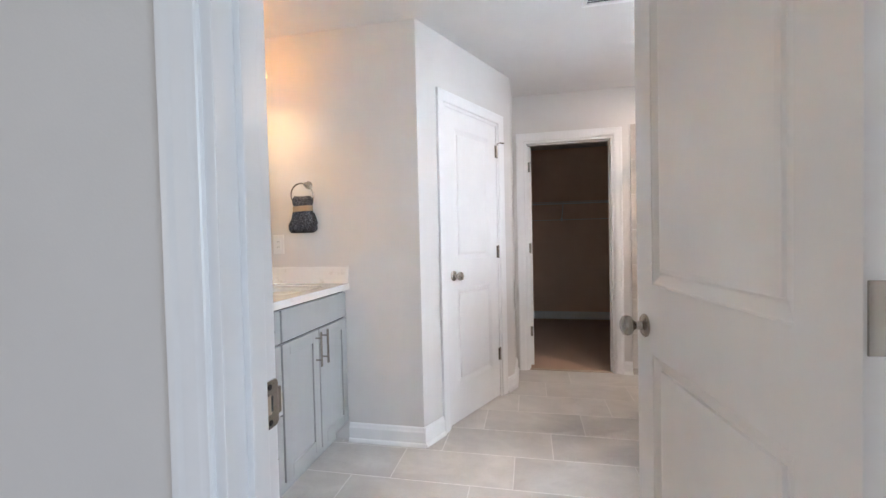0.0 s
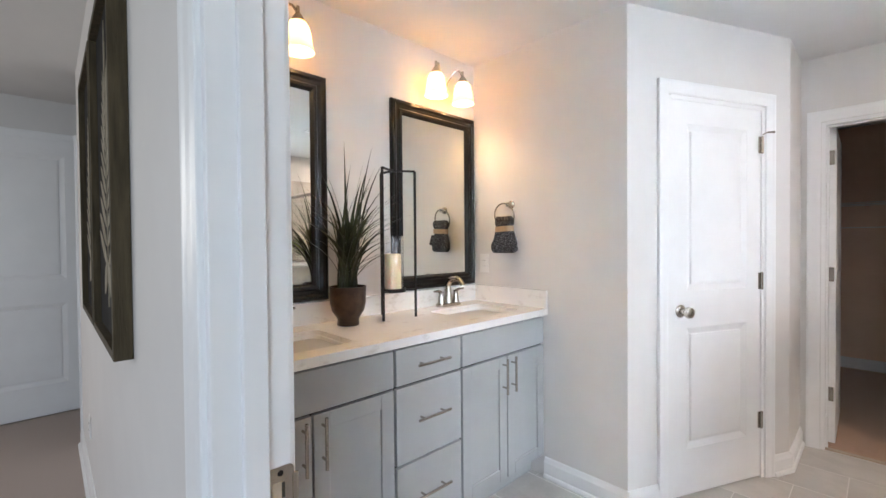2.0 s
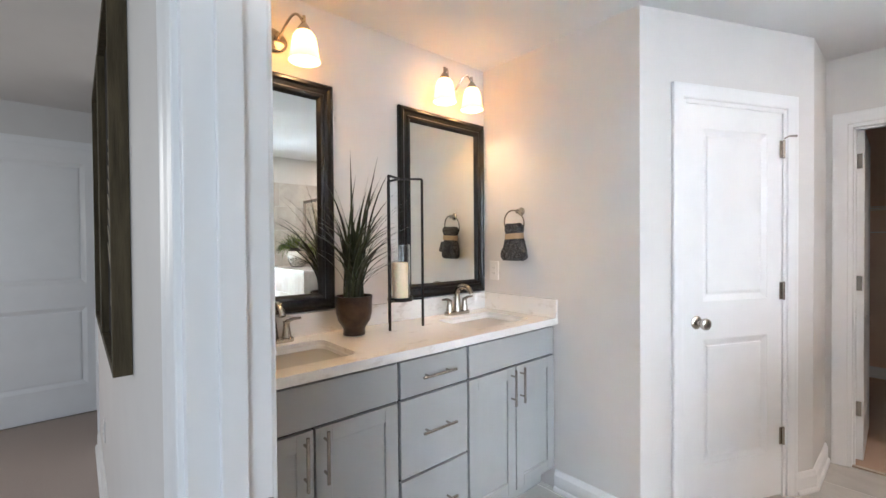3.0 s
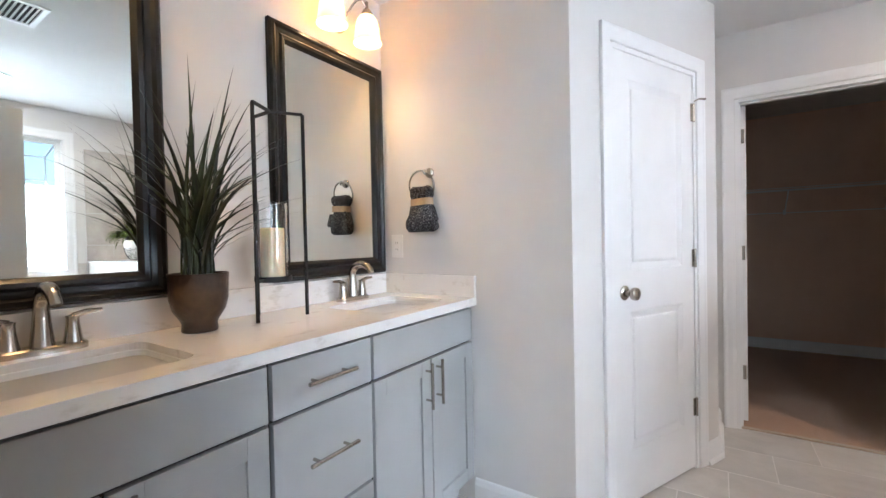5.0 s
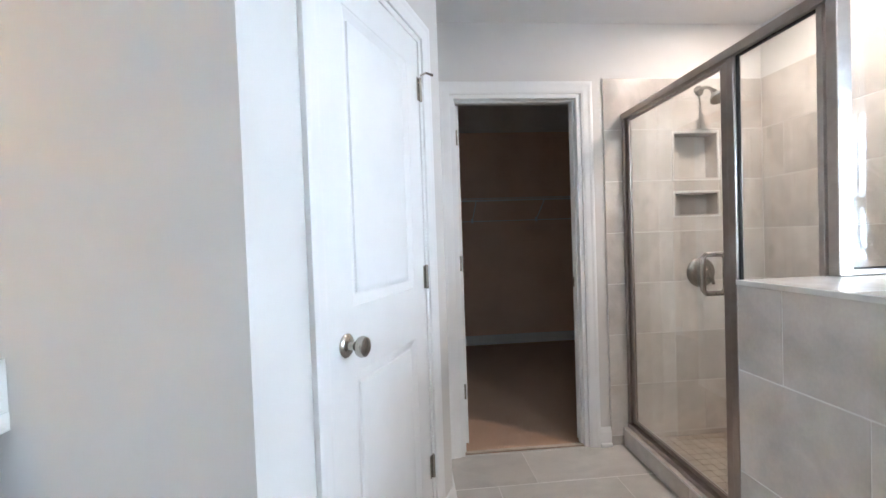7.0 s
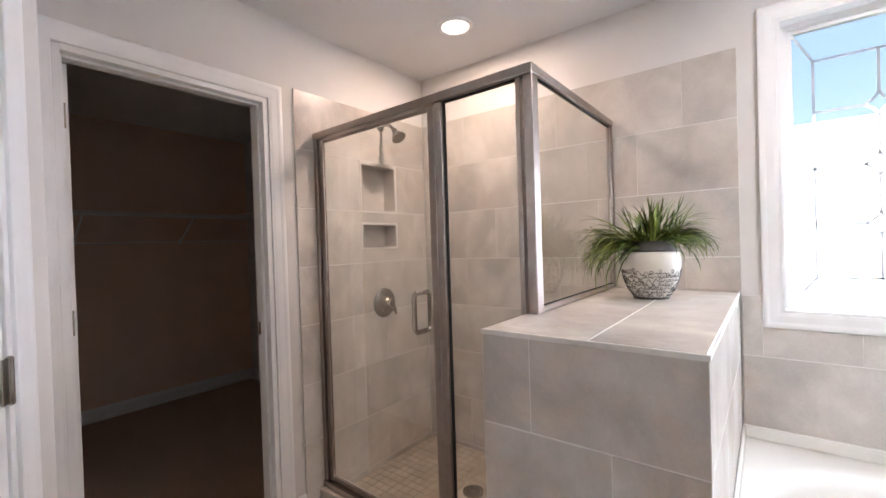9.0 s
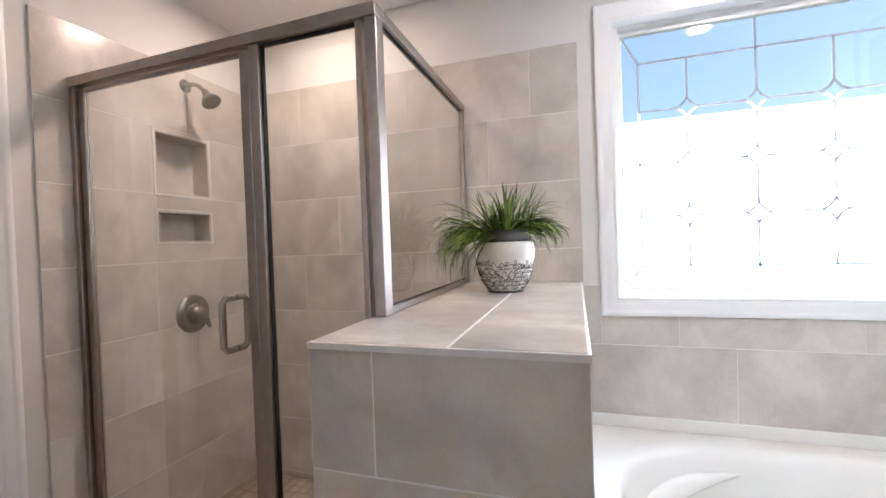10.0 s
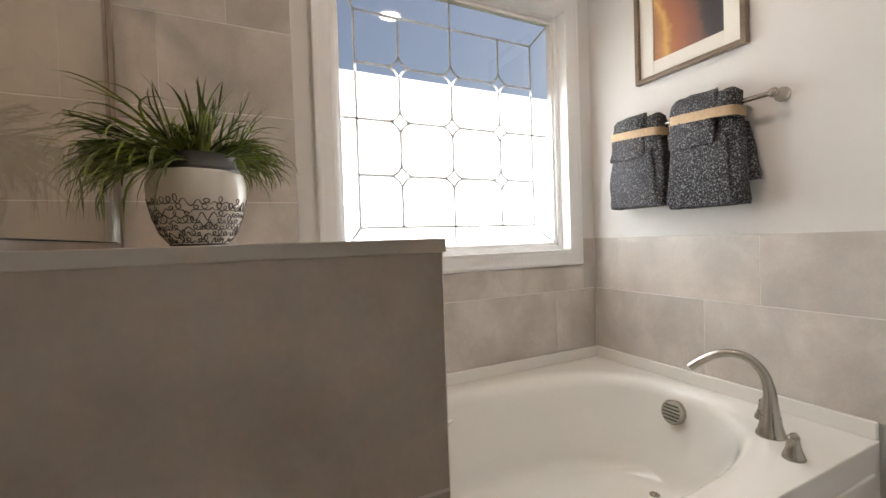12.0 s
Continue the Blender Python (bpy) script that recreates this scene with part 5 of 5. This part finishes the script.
part("band", loft([[tuple(_m @ Vector((x, y, z + 0.05 * x))) for x, y, _ in oval(0.0585, 0.0325, 0, 0, 0, 40, 3.0)] for z in (0.124, 0.156)], bmesh.new(), False), BAND, hand_towel, "tan ribbon band", smooth=True)
part("back_fold", cloth(0, 0, [(0.045, 0.030, 0.004, 0), (0.055, 0.036, 0.010, 0), (0.115, 0.014, 0.008, 0)], _m @ Matrix.Translation((0.068, -0.010, 0)), 6, amp=0.007), TOWEL, hand_towel, smooth=True)

# ---- plant on the ledge ----
rnd = random.Random(11)
PB = PZ + 0.0105
fern = thing("potted_plant", "spiky green plant in a cream and black glazed pot", "plant", m=Matrix.Translation((1.835, 2.628, PB)))
part("pot", lathe([(0.0, 0.0), (0.060, 0.0), (0.064, 0.004), (0.066, 0.010), (0.085, 0.035), (0.100, 0.075), (0.1105, 0.125), (0.1115, 0.155), (0.106, 0.182), (0.098, 0.186)], 48), POT_WHITE, fern, "cream glazed ceramic pot", smooth=True)
part("collar", lathe([(0.098, 0.186), (0.099, 0.192), (0.091, 0.204), (0.088, 0.222), (0.090, 0.228), (0.083, 0.228), (0.081, 0.205), (0, 0.203)], 48), POT_DARK, fern, "black glazed pot collar", smooth=True)
part("foot", lathe([(0.0, -0.0), (0.0655, 0.0), (0.0665, 0.003), (0.0655, 0.009), (0.060, 0.0095)], 40), POT_DARK, fern, "dark pot foot", smooth=True)


def pot_r(z):
    return float(np.interp(z, [0, 0.01, 0.035, 0.075, 0.125, 0.16], [0.062, 0.066, 0.085, 0.100, 0.1105, 0.1115]))


# scratched dark scribble rings round the lower half of the pot
_bm = bmesh.new()
for row in range(7):
    z0 = 0.012 + row * 0.0150
    pts, a, up = [], 0.0, 1
    while a < 2 * math.pi:
        w, hgt = rnd.uniform(0.09, 0.20), rnd.uniform(0.006, 0.019) * (1.2 if row == 6 else 1)
        kind, up = rnd.random(), -up
        for i in range(9):
            t = i / 9
            if kind < 0.6:      # a loop
                da, dz = w * (t + 0.55 * math.sin(2 * math.pi * t)), hgt * 0.5 * (1 - math.cos(2 * math.pi * t))
            else:               # a hump to one side
                da, dz = w * t, up * hgt * 0.55 * math.sin(math.pi * t)
            z = z0 + dz + rnd.uniform(-0.0005, 0.0005)
            r = pot_r(z) + 0.0006
            pts.append((r * math.cos(a + da), r * math.sin(a + da), z))
        a += w
    tube(pts, [0.0007 + 0.0007 * abs(math.sin(0.21 * k + row)) for k in range(len(pts))], 5, _bm, caps=False)
part("scribble_glaze", _bm, POT_DARK, fern, "black scribbled relief lines on the pot", smooth=True)


def strand(bm, root, lean, up, length, width, droop, curl, n=9, fork=0):
    """A soft strap leaf: starts at an angle, bends over under its weight, curls sideways, may fork near its end."""
    p, a, e = Vector(root), lean, up
    prev, step, forks = None, length / n, []
    for i in range(n + 1):
        t = i / n
        s = Vector((-math.sin(a), math.cos(a), 0))
        w = width * (0.75 + 0.25 * min(1, 3 * t)) * (1 - max(0, t - 0.35) ** 1.6 * 1.6) / 2
        cur = [bm.verts.new(p)] if i == n else [bm.verts.new(p - s * w), bm.verts.new(p - Vector((0, 0, w * 0.6))), bm.verts.new(p + s * w)]
        if prev:
            if len(cur) == 3:
                bm.faces.new((prev[0], prev[1], cur[1], cur[0])), bm.faces.new((prev[1], prev[2], cur[2], cur[1]))
            else:
                bm.faces.new((prev[0], prev[1], cur[0])), bm.faces.new((prev[1], prev[2], cur[0]))
        prev = cur
        if fork and i in (n // 2, (2 * n) // 3):
            forks.append((p.copy(), a + (0.55 if i % 2 else -0.55), e + 0.15))
        p = p + Vector((math.cos(a) * math.cos(e), math.sin(a) * math.cos(e), math.sin(e))) * step
        if p.y > 0.215:
            p.y = 0.215 - 0.3 * (p.y - 0.215)
        a += curl * (0.4 + t) / n
        e = max(-1.45, e - droop * (0.35 + 1.3 * t) / n)
    for q, fa, fe in forks[:fork]:
        strand(bm, q, fa, fe, length * 0.36, width * 0.8, droop * 0.5, -curl, 5)


_bm = bmesh.new()
# (tufts, mean direction, its spread, rise, length, droop): a long hanging side, a shorter one, a crest, a thin rest
for count, mean, wide, rise, reach, sag in ((25, 2.15, 0.42, (0.05, 0.62), (0.18, 0.35), (1.2, 2.0)), (18, -1.35, 0.42, (0.35, 0.95), (0.14, 0.25), (1.6, 2.6)),
                                            (14, 0.6, 2.4, (1.05, 1.5), (0.12, 0.22), (0.3, 1.2)), (9, 0.2, 0.8, (0.4, 1.1), (0.14, 0.25), (1.2, 2.2)), (4, -2.8, 0.5, (0.7, 1.2), (0.08, 0.15), (1.4, 2.4))):
    for tuft in range(count):
        tl, tu = rnd.gauss(mean, wide), rnd.uniform(*rise)
        tr = 0.062 * math.sqrt(rnd.random())
        ta = tl + rnd.uniform(-0.9, 0.9)
        for q in range(rnd.randint(5, 8)):
            root = (tr * math.cos(ta) + rnd.uniform(-0.01, 0.01), tr * math.sin(ta) + rnd.uniform(-0.01, 0.01), 0.206)
            strand(_bm, root, tl + rnd.gauss(0, 0.24), tu + rnd.gauss(0, 0.14), rnd.uniform(*reach), rnd.uniform(0.0050, 0.0088), rnd.uniform(*sag), rnd.gauss(0, 1.0), 9, rnd.choice((0, 0, 1, 2)))
part("leaves", _bm, LEAF_GREEN, fern, "arching thin bright green blades")

# ---- wall above the tub ----
WTY = 0.916
rail = thing("towel_bar", "brushed nickel towel bar above the tub", "towel bar")
for _x in (1.352, 1.985):
    part("mount", lathe([(0.024, 0), (0.024, 0.006), (0.015, 0.018), (0.013, 0.045), (0.016, 0.058), (0.012, 0.066), (0, 0.068)], 24, m=Matrix.Translation((_x, WTY, 1.530)) @ pose(0, 0, 0, -90)), NICKEL, rail, smooth=True)
part("bar", tube([(1.352, WTY + 0.056, 1.530), (1.985, WTY + 0.056, 1.530)], 0.0085, 14), NICKEL, rail, smooth=True)


def bath_towel(x0, x1, z0, z1, seed):
    w, c = (x1 - x0) / 2, (x0 + x1) / 2
    t = thing("bath_towel", "charcoal flecked bath towel folded over the bar, tan band", "towel", "bath towels")
    m = Matrix.Translation((c, WTY + 0.060, z0))
    h = z1 - z0
    part("cloth", cloth(0, 0, [(0, w * 0.97, 0.040, 0.004), (0.02, w, 0.046, 0.004), (h * 0.45, w * 0.96, 0.046, 0.0), (h * 0.70, w * 0.86, 0.040, 0.0), (h * 0.88, w * 0.84, 0.038, 0), (h * 0.97, w * 0.84, 0.030, 0), (h, w * 0.76, 0.012, 0)], m, seed, amp=0.010), TOWEL, t, smooth=True)
    # the folded-over flap, narrower than the body, with its loose lower edge
    part("flap", cloth(0, 0, [(h * 0.545, w * 0.60, 0.008, 0.052), (h * 0.575, w * 0.66, 0.016, 0.048), (h * 0.76, w * 0.60, 0.014, 0.041), (h * 0.98, w * 0.62, 0.016, 0.028), (h * 1.03, w * 0.56, 0.008, 0.016)], m @ Matrix.Translation((w * 0.20, 0, 0)), seed + 5, amp=0.009), TOWEL, t, smooth=True)
    # front leaf hanging below the flap
    part("front_leaf", cloth(0, 0, [(0.004, w * 0.80, 0.010, 0.046), (0.03, w * 0.84, 0.014, 0.046), (h * 0.5, w * 0.76, 0.012, 0.044), (h * 0.62, w * 0.70, 0.006, 0.040)], m @ Matrix.Translation((w * 0.06, 0, 0)), seed + 8, amp=0.005), TOWEL, t, smooth=True)
    # back corner that sticks out to the side
    part("back_corner", cloth(0, 0, [(h * 0.20, w * 0.50, 0.006, -0.030), (h * 0.24, w * 0.50, 0.012, -0.030), (h * 0.70, w * 0.22, 0.010, -0.026)], m @ Matrix.Translation((-w * 0.66, 0, 0)), seed + 3, amp=0.006), TOWEL, t, smooth=True)
    part("band", loft([[tuple(m @ Vector((x, y + 0.006, z + 0.010 * x / w))) for x, y, _ in oval(w * 0.885, 0.0545, 0, 0, 0, 48, 4.0)] for z in (h * 0.765, h * 0.85)], bmesh.new(), False), BAND, t, "tan ribbon band", smooth=True)
    return t


bath_towel(1.712, 1.985, 1.200, 1.580, 2)
bath_towel(1.425, 1.705, 1.180, 1.585, 9)

art = thing("framed_art", "abstract rust and umber print in a brown wood frame", "picture")
AX0, AX1, AZ0, AZ1 = 1.446, 1.892, 1.738, 2.310


def frame_bars(parent, x0, x1, z0, z1, y0, y1, w, mat, name="frame"):
    bm = bmesh.new()
    for a, b, c, d in ((x0, x0 + w, z0, z1), (x1 - w, x1, z0, z1), (x0 + w, x1 - w, z0, z0 + w), (x0 + w, x1 - w, z1 - w, z1)):
        box(a, b, min(y0, y1), max(y0, y1), c, d, bm, 0.0015)
    return part(name, bm, mat, parent)


frame_bars(art, AX0, AX1, AZ0, AZ1, WTY + 0.001, WTY + 0.028, 0.018, WALNUT)
frame_bars(art, AX0 + 0.018, AX1 - 0.018, AZ0 + 0.018, AZ1 - 0.018, WTY + 0.002, WTY + 0.012, 0.062, MAT_BOARD, "mat")
part("print", box(AX0 + 0.075, AX1 - 0.075, WTY + 0.002, WTY + 0.007, AZ0 + 0.075, AZ1 - 0.075), ART, art, "rust, ochre and black abstract print")

# ---- feather pictures in the bedroom ----


def feather_picture(x0, x1, z0, z1):
    p = thing("feather_picture", "dark canvas with cream feather in a weathered wood box frame", "picture", "feather pictures")
    frame_bars(p, x0, x1, z0, z1, YB - 0.001, YB - 0.040, 0.022, GREY_WOOD)
    part("canvas", box(x0 + 0.022, x1 - 0.022, YB - 0.020, YB - 0.002, z0 + 0.022, z1 - 0.022), CANVAS, p)
    bm = bmesh.new()
    c, y = (x0 + x1) / 2, YB - 0.0215
    H0, H1 = z0 + 0.215, z1 - 0.055
    box(c - 0.003, c + 0.003, y - 0.0015, y + 0.0015, z0 + 0.10, H1 - 0.06, bm)
    stem = part("feather", bm, FEATHER, p, "cream painted feather")

    def barb(base, tip, w, lift):
        d = tip - base
        nrm = Vector((-d.z, 0, d.x)).normalized() * w
        side = ((0.18, 0.62), (0.42, 1.0), (0.70, 0.80), (0.90, 0.36))
        ring = [base, *[base + d * t + nrm * k for t, k in side], tip, *[base + d * t - nrm * k for t, k in side[::-1]]]
        b = bmesh.new()
        top, low = ([b.verts.new((v.x, y - dy, v.z)) for v in ring] for dy in (lift, 0.0))
        b.faces.new(top)
        for q in range(len(ring)):
            b.faces.new((top[q], low[q], low[(q + 1) % len(ring)], top[(q + 1) % len(ring)]))
        bmesh.ops.recalc_face_normals(b, faces=b.faces)
        part("barb", b, FEATHER, stem)

    zc, gap, i = H0, 0.058, 0
    while zc < H1 - 0.20:
        t = (zc - H0) / (H1 - 0.20 - H0)
        for s in (-1, 1):
            barb(Vector((c + s * 0.002, 0, zc)), Vector((c + s * (0.235 - 0.175 * t), 0, zc + 0.115 - 0.02 * t)), gap * 0.36, 0.0008 + 0.0004 * (i % 2))
        zc, gap, i = zc + gap, gap * 0.935, i + 1
    barb(Vector((c, 0, H1 - 0.24)), Vector((c, 0, H1)), 0.010, 0.002)
    for s in (-1, 1):
        barb(Vector((c + s * 0.006, 0, H0 + 0.02)), Vector((c + s * 0.090, 0, H0 - 0.085)), 0.030, 0.0022)
    return p


feather_picture(-1.270, -0.685, 1.035, 2.020)
feather_picture(-1.895, -1.310, 1.035, 2.020)

# ---- ceiling fittings ----


def recessed_light(x, y):
    r = thing("recessed_light", "round recessed ceiling light, lit, white trim", "ceiling light", "recessed lights", m=Matrix.Translation((x, y, CZ)))
    part("trim", lathe([(0.092, 0.0), (0.092, -0.004), (0.086, -0.009), (0.070, -0.010), (0.066, -0.004), (0.066, 0.0)], 40), TRIM, r, "white trim ring", smooth=True)
    part("lens", lathe([(0.066, -0.005), (0.05, -0.008), (0, -0.009)], 32), DIFFUSER, r, "glowing warm lens", smooth=True)
    return r


recessed_light(1.75, 3.49)
recessed_light(1.53, 1.68)

def ceiling_vent(name, label, x, y, w, d, turn=0):
    v = thing(name, label, "vent", "ceiling vents", m=Matrix.Translation((x, y, CZ)) @ pose(0, 0, 0, 0, 0, turn))
    bm = bmesh.new()
    e = 0.025
    for a, b, c, q in ((-w, w, -d, -d + e), (-w, w, d - e, d), (-w, -w + e, -d + e, d - e), (w - e, w, -d + e, d - e)):
        box(a, b, c, q, -0.008, 0, bm, 0.002)
    part("frame", bm, TRIM, v)
    part("backing", box(-w + e, w - e, -d + e, d - e, -0.0015, -0.0005), DARK, v)
    n = int((2 * d - 2 * e) / 0.021)
    for i in range(n):
        s = part("slat", box(-w + e, w - e, -0.008, 0.008, -0.0012, 0.0012), TRIM, v)
        s.matrix_basis = Matrix.Translation((0, -d + e + 0.011 + i * 0.021, -0.006)) @ pose(0, 0, 0, 40)
    return v


ceiling_vent("ceiling_vent", "white louvred ceiling air vent near the vanity", 0.33, 1.56, 0.15, 0.10)
ceiling_vent("exhaust_fan", "square white ceiling exhaust fan grille", 0.80, 2.60, 0.15, 0.12)

# ---- closet wire shelf ----
shelf = thing("wire_shelf", "white wire closet shelf with brackets, in shade", "shelf")
SY0, SY1, SZ = 6.20, 6.515, 1.660
for y, z in ((SY0, SZ), (SY0, SZ - 0.030), (SY1, SZ), ((SY0 + SY1) / 2, SZ - 0.006)):
    part("long_wire", tube([(-0.49, y, z), (XW - 0.002, y, z)], 0.0035, 6), TRIM, shelf)
_bm = bmesh.new()
for i in range(100):
    x = -0.48 + i * 0.0265
    tube([(x, SY0, SZ - 0.030), (x, SY0, SZ + 0.003), (x, SY1, SZ + 0.003)], 0.0014, 4, _bm)
_cw_ = part("wire_grid", _bm, TRIM, shelf)
_cw_["kind"] = "stuff"
for x in (0.05, 0.80, 1.55):
    part("bracket", tube([(x, SY0 + 0.01, SZ - 0.03), (x, SY0 + 0.06, SZ - 0.07), (x, 6.505, SZ - 0.225)], 0.006, 8), TRIM, shelf)
    part("wall_clip", box(x - 0.012, x + 0.012, 6.50, 6.519, SZ - 0.25, SZ - 0.20, bevel=0.003), TRIM, shelf)
part("wall_cleat", tube([(-0.49, 6.512, SZ - 0.232), (XW - 0.002, 6.512, SZ - 0.232)], 0.005, 6), TRIM, shelf)
sshelf = thing("wire_shelf", "white wire closet shelf along the side wall", "shelf")
for x, z in ((XW - 0.31, SZ), (XW - 0.31, SZ - 0.03), (XW - 0.006, SZ)):
    part("long_wire", tube([(x, 4.4, z), (x, 6.19, z)], 0.0035, 6), TRIM, sshelf)
_bm = bmesh.new()
for i in range(67):
    y = 4.41 + i * 0.0265
    tube([(XW - 0.31, y, SZ - 0.03), (XW - 0.31, y, SZ + 0.003), (XW - 0.006, y, SZ + 0.003)], 0.0014, 4, _bm)
_cw_ = part("wire_grid", _bm, TRIM, sshelf)
_cw_["kind"] = "stuff"

# ---- tiles ----
TILES = {}


def tile_mesh(w, h, t):
    key = (round(w, 4), round(h, 4), round(t, 4))
    if key not in TILES:
        bm = bmesh.new()
        e = 0.0012
        lo = [bm.verts.new(v) for v in ((0, 0, 0), (w, 0, 0), (w, h, 0), (0, h, 0))]
        mi = [bm.verts.new(v) for v in ((0, 0, t - e), (w, 0, t - e), (w, h, t - e), (0, h, t - e))]
        hi = [bm.verts.new(v) for v in ((e, e, t), (w - e, e, t), (w - e, h - e, t), (e, h - e, t))]
        for a, b in ((lo, mi), (mi, hi)):
            for i in range(4):
                bm.faces.new((a[i], a[(i + 1) % 4], b[(i + 1) % 4], b[i]))
        bm.faces.new(hi)
        bm.normal_update()
        me = bpy.data.meshes.new("tile")
        bm.to_mesh(me)
        bm.free()
        TILES[key] = me
    return TILES[key]


def cut(rects, hole):
    out = []
    for a, b, c, d in rects:
        p, q, r, s = hole
        if q <= a or p >= b or s <= c or r >= d:
            out.append((a, b, c, d))
            continue
        for x in ((a, min(b, p), c, d), (max(a, q), b, c, d), (max(a, p), min(b, q), c, min(d, r)), (max(a, p), min(b, q), max(c, s), d)):
            if x[1] - x[0] > 0.006 and x[3] - x[2] > 0.006:
                out.append(x)
    return out


def tiling(parent, o, u, v, mat, u0, u1, lines, joints, L=0.600, holes=(), t=0.010, g=0.0035, name="tile", backing=True, grout=None):
    """Staggered tiles on the plane o + u, v; lines are the courses' edges along v, joints a joint's place in each course."""
    o, u, v = Vector(o), Vector(u), Vector(v)
    n = u.cross(v)
    gv = g * 0.45
    base = Matrix((( u.x, v.x, n.x, o.x), (u.y, v.y, n.y, o.y), (u.z, v.z, n.z, o.z), (0, 0, 0, 1)))
    for k, (a, b) in enumerate(zip(lines, lines[1:])):
        j = joints[k % len(joints)]
        s = j - L * math.ceil((j - u0) / L)
        while s < u1:
            p, q = max(s, u0), min(s + L, u1)
            if q - p > 0.012:
                rects = [(p, q, a, b)]
                for h in holes:
                    rects = cut(rects, h)
                for r in rects:
                    me = tile_mesh(r[1] - r[0] - gv, r[3] - r[2] - g, t)
                    if not me.materials:
                        me.materials.append(mat)
                    elif me.materials[0] != mat:
                        me = me.copy()
                        me.materials[0] = mat
                    ob = new(name, me)
                    ob.parent = parent
                    ob.matrix_basis = base @ Matrix.Translation((r[0] + gv / 2, r[2] + g / 2, random.uniform(-0.0003, 0.0003)))
            s += L
    if backing:
        bm = bmesh.new()
        rects = [(u0, u1, lines[0], lines[-1])]
        for h in holes:
            rects = cut(rects, h)
        for r in rects:
            box(r[0], r[1], r[2], r[3], 0.0, t - 0.0010, bm)
        gb = part("grout", bm, grout or GROUT, parent)
        gb.matrix_basis = base


X_, Y_, Z_ = Vector((1, 0, 0)), Vector((0, 1, 0)), Vector((0, 0, 1))
ROWS_S = [0.028, 0.058, 0.353, 0.648, 0.943, 1.238, 1.534, 1.829, 2.123]
# closet wall inside and beside the shower: the face looks to -y, so u runs along x
tiling(wall_n, (0, YC, 0), X_, Z_, TILE, 1.193, XW - 0.011, [0.0] + ROWS_S[1:], [1.60, 1.78], holes=[*NICHES])
# window wall inside the shower and above the ledge: the face looks to -x, u runs along -y
EY = lambda y: -y
tiling(wall_e, (XW, 0, 0), -Y_, Z_, TILE, EY(YC - 0.011), EY(2.346), ROWS_S, [EY(3.345), EY(3.150), EY(3.535)], holes=[(EY(2.9), EY(2.3), 0, 1.0915)])
# window wall round the tub
TUB_ROWS = [0.525, 0.824, 1.076]
tiling(wall_e, (XW, 0, 0), -Y_, Z_, TILE, EY(2.3455), EY(0.927), TUB_ROWS, [EY(1.783), EY(1.381)], holes=[(EY(WY1 + 0.0625), EY(WY0 - 0.0625), WZ0 - 0.0625, 3)])
# entry wall above the tub: the face looks to +y, u runs along -x
tiling(wall_tub, (0, WTY, 0), -X_, Z_, TILE, -(XW - 0.011), -0.90, TUB_ROWS, [-1.62, -1.424])
# ledge: end, tub side, shower side, top
LEDGE = [0.0, 0.238, 0.534, 0.830, PZ]
tiling(pony, (PX0, 0, 0), -Y_, Z_, TILE, -(PYB + 0.010), -(PYA - 0.010), LEDGE, [-2.55, -2.753])
tiling(pony, (0, PYA, 0), X_, Z_, TILE, PX0, XW - 0.011, LEDGE, [1.40, 1.60])
tiling(pony, (0, PYB, 0), -X_, Z_, TILE, -(XW - 0.011), -PX0, LEDGE, [-1.40, -1.60])
tiling(pony, (0, 0, PZ), X_, Y_, TILE, PX0 - 0.010, XW - 0.011, [PYA - 0.010, 2.600, PYB + 0.010], [5.0, 5.0], L=4.0, g=0.006)
_bm = bmesh.new()
box(PX0 - 0.0125, PX0 - 0.0095, PYA - 0.0125, PYB + 0.0125, PZ - 0.004, PZ + 0.0100, _bm, 0.001)
box(PX0 - 0.009, XW - 0.011, PYA - 0.0125, PYA - 0.0095, PZ - 0.004, PZ + 0.0100, _bm, 0.001)
part("edge_strip", _bm, EDGE_STRIP, pony, "pale edge trim along the ledge")
# curb
tiling(curb, (1.250, 0, 0), -Y_, Z_, TILE, -(YC - 0.011), -2.897, [0.0, CURB - 0.010], [-3.50])
tiling(curb, (0, 0, CURB - 0.010), X_, Y_, TILE, 1.240, 1.372, [2.897, 3.49, YC - 0.011], [5.0, 5.0], L=4.0)
# bathroom floor, long tiles along x in a third-offset bond
floor = setting("floor", box(XM, XW, YB, YC + 0.03, -0.1, -0.010), GROUT, "grey porcelain plank-format tile floor", "floor")
FLINES = [YB + 0.001, 1.060, 1.363, 1.666, 1.969, 2.272, 2.575, 2.878, 3.181, 3.484, 3.787, 4.095]
FJ = [0.66 - 0.203 * ((10 - k) % 3) for k in range(11)]
tiling(floor, (0, 0, -0.010), X_, Y_, FLOOR_TILE, XM, XW, FLINES, FJ, L=0.610, g=0.0065, grout=FLOOR_GROUT)
tiling(floor, (0, 0, -0.010), X_, Y_, FLOOR_TILE, C0 + 0.018, C1 - 0.018, [4.095, 4.112], [0.66], L=0.610, g=0.004, backing=False)
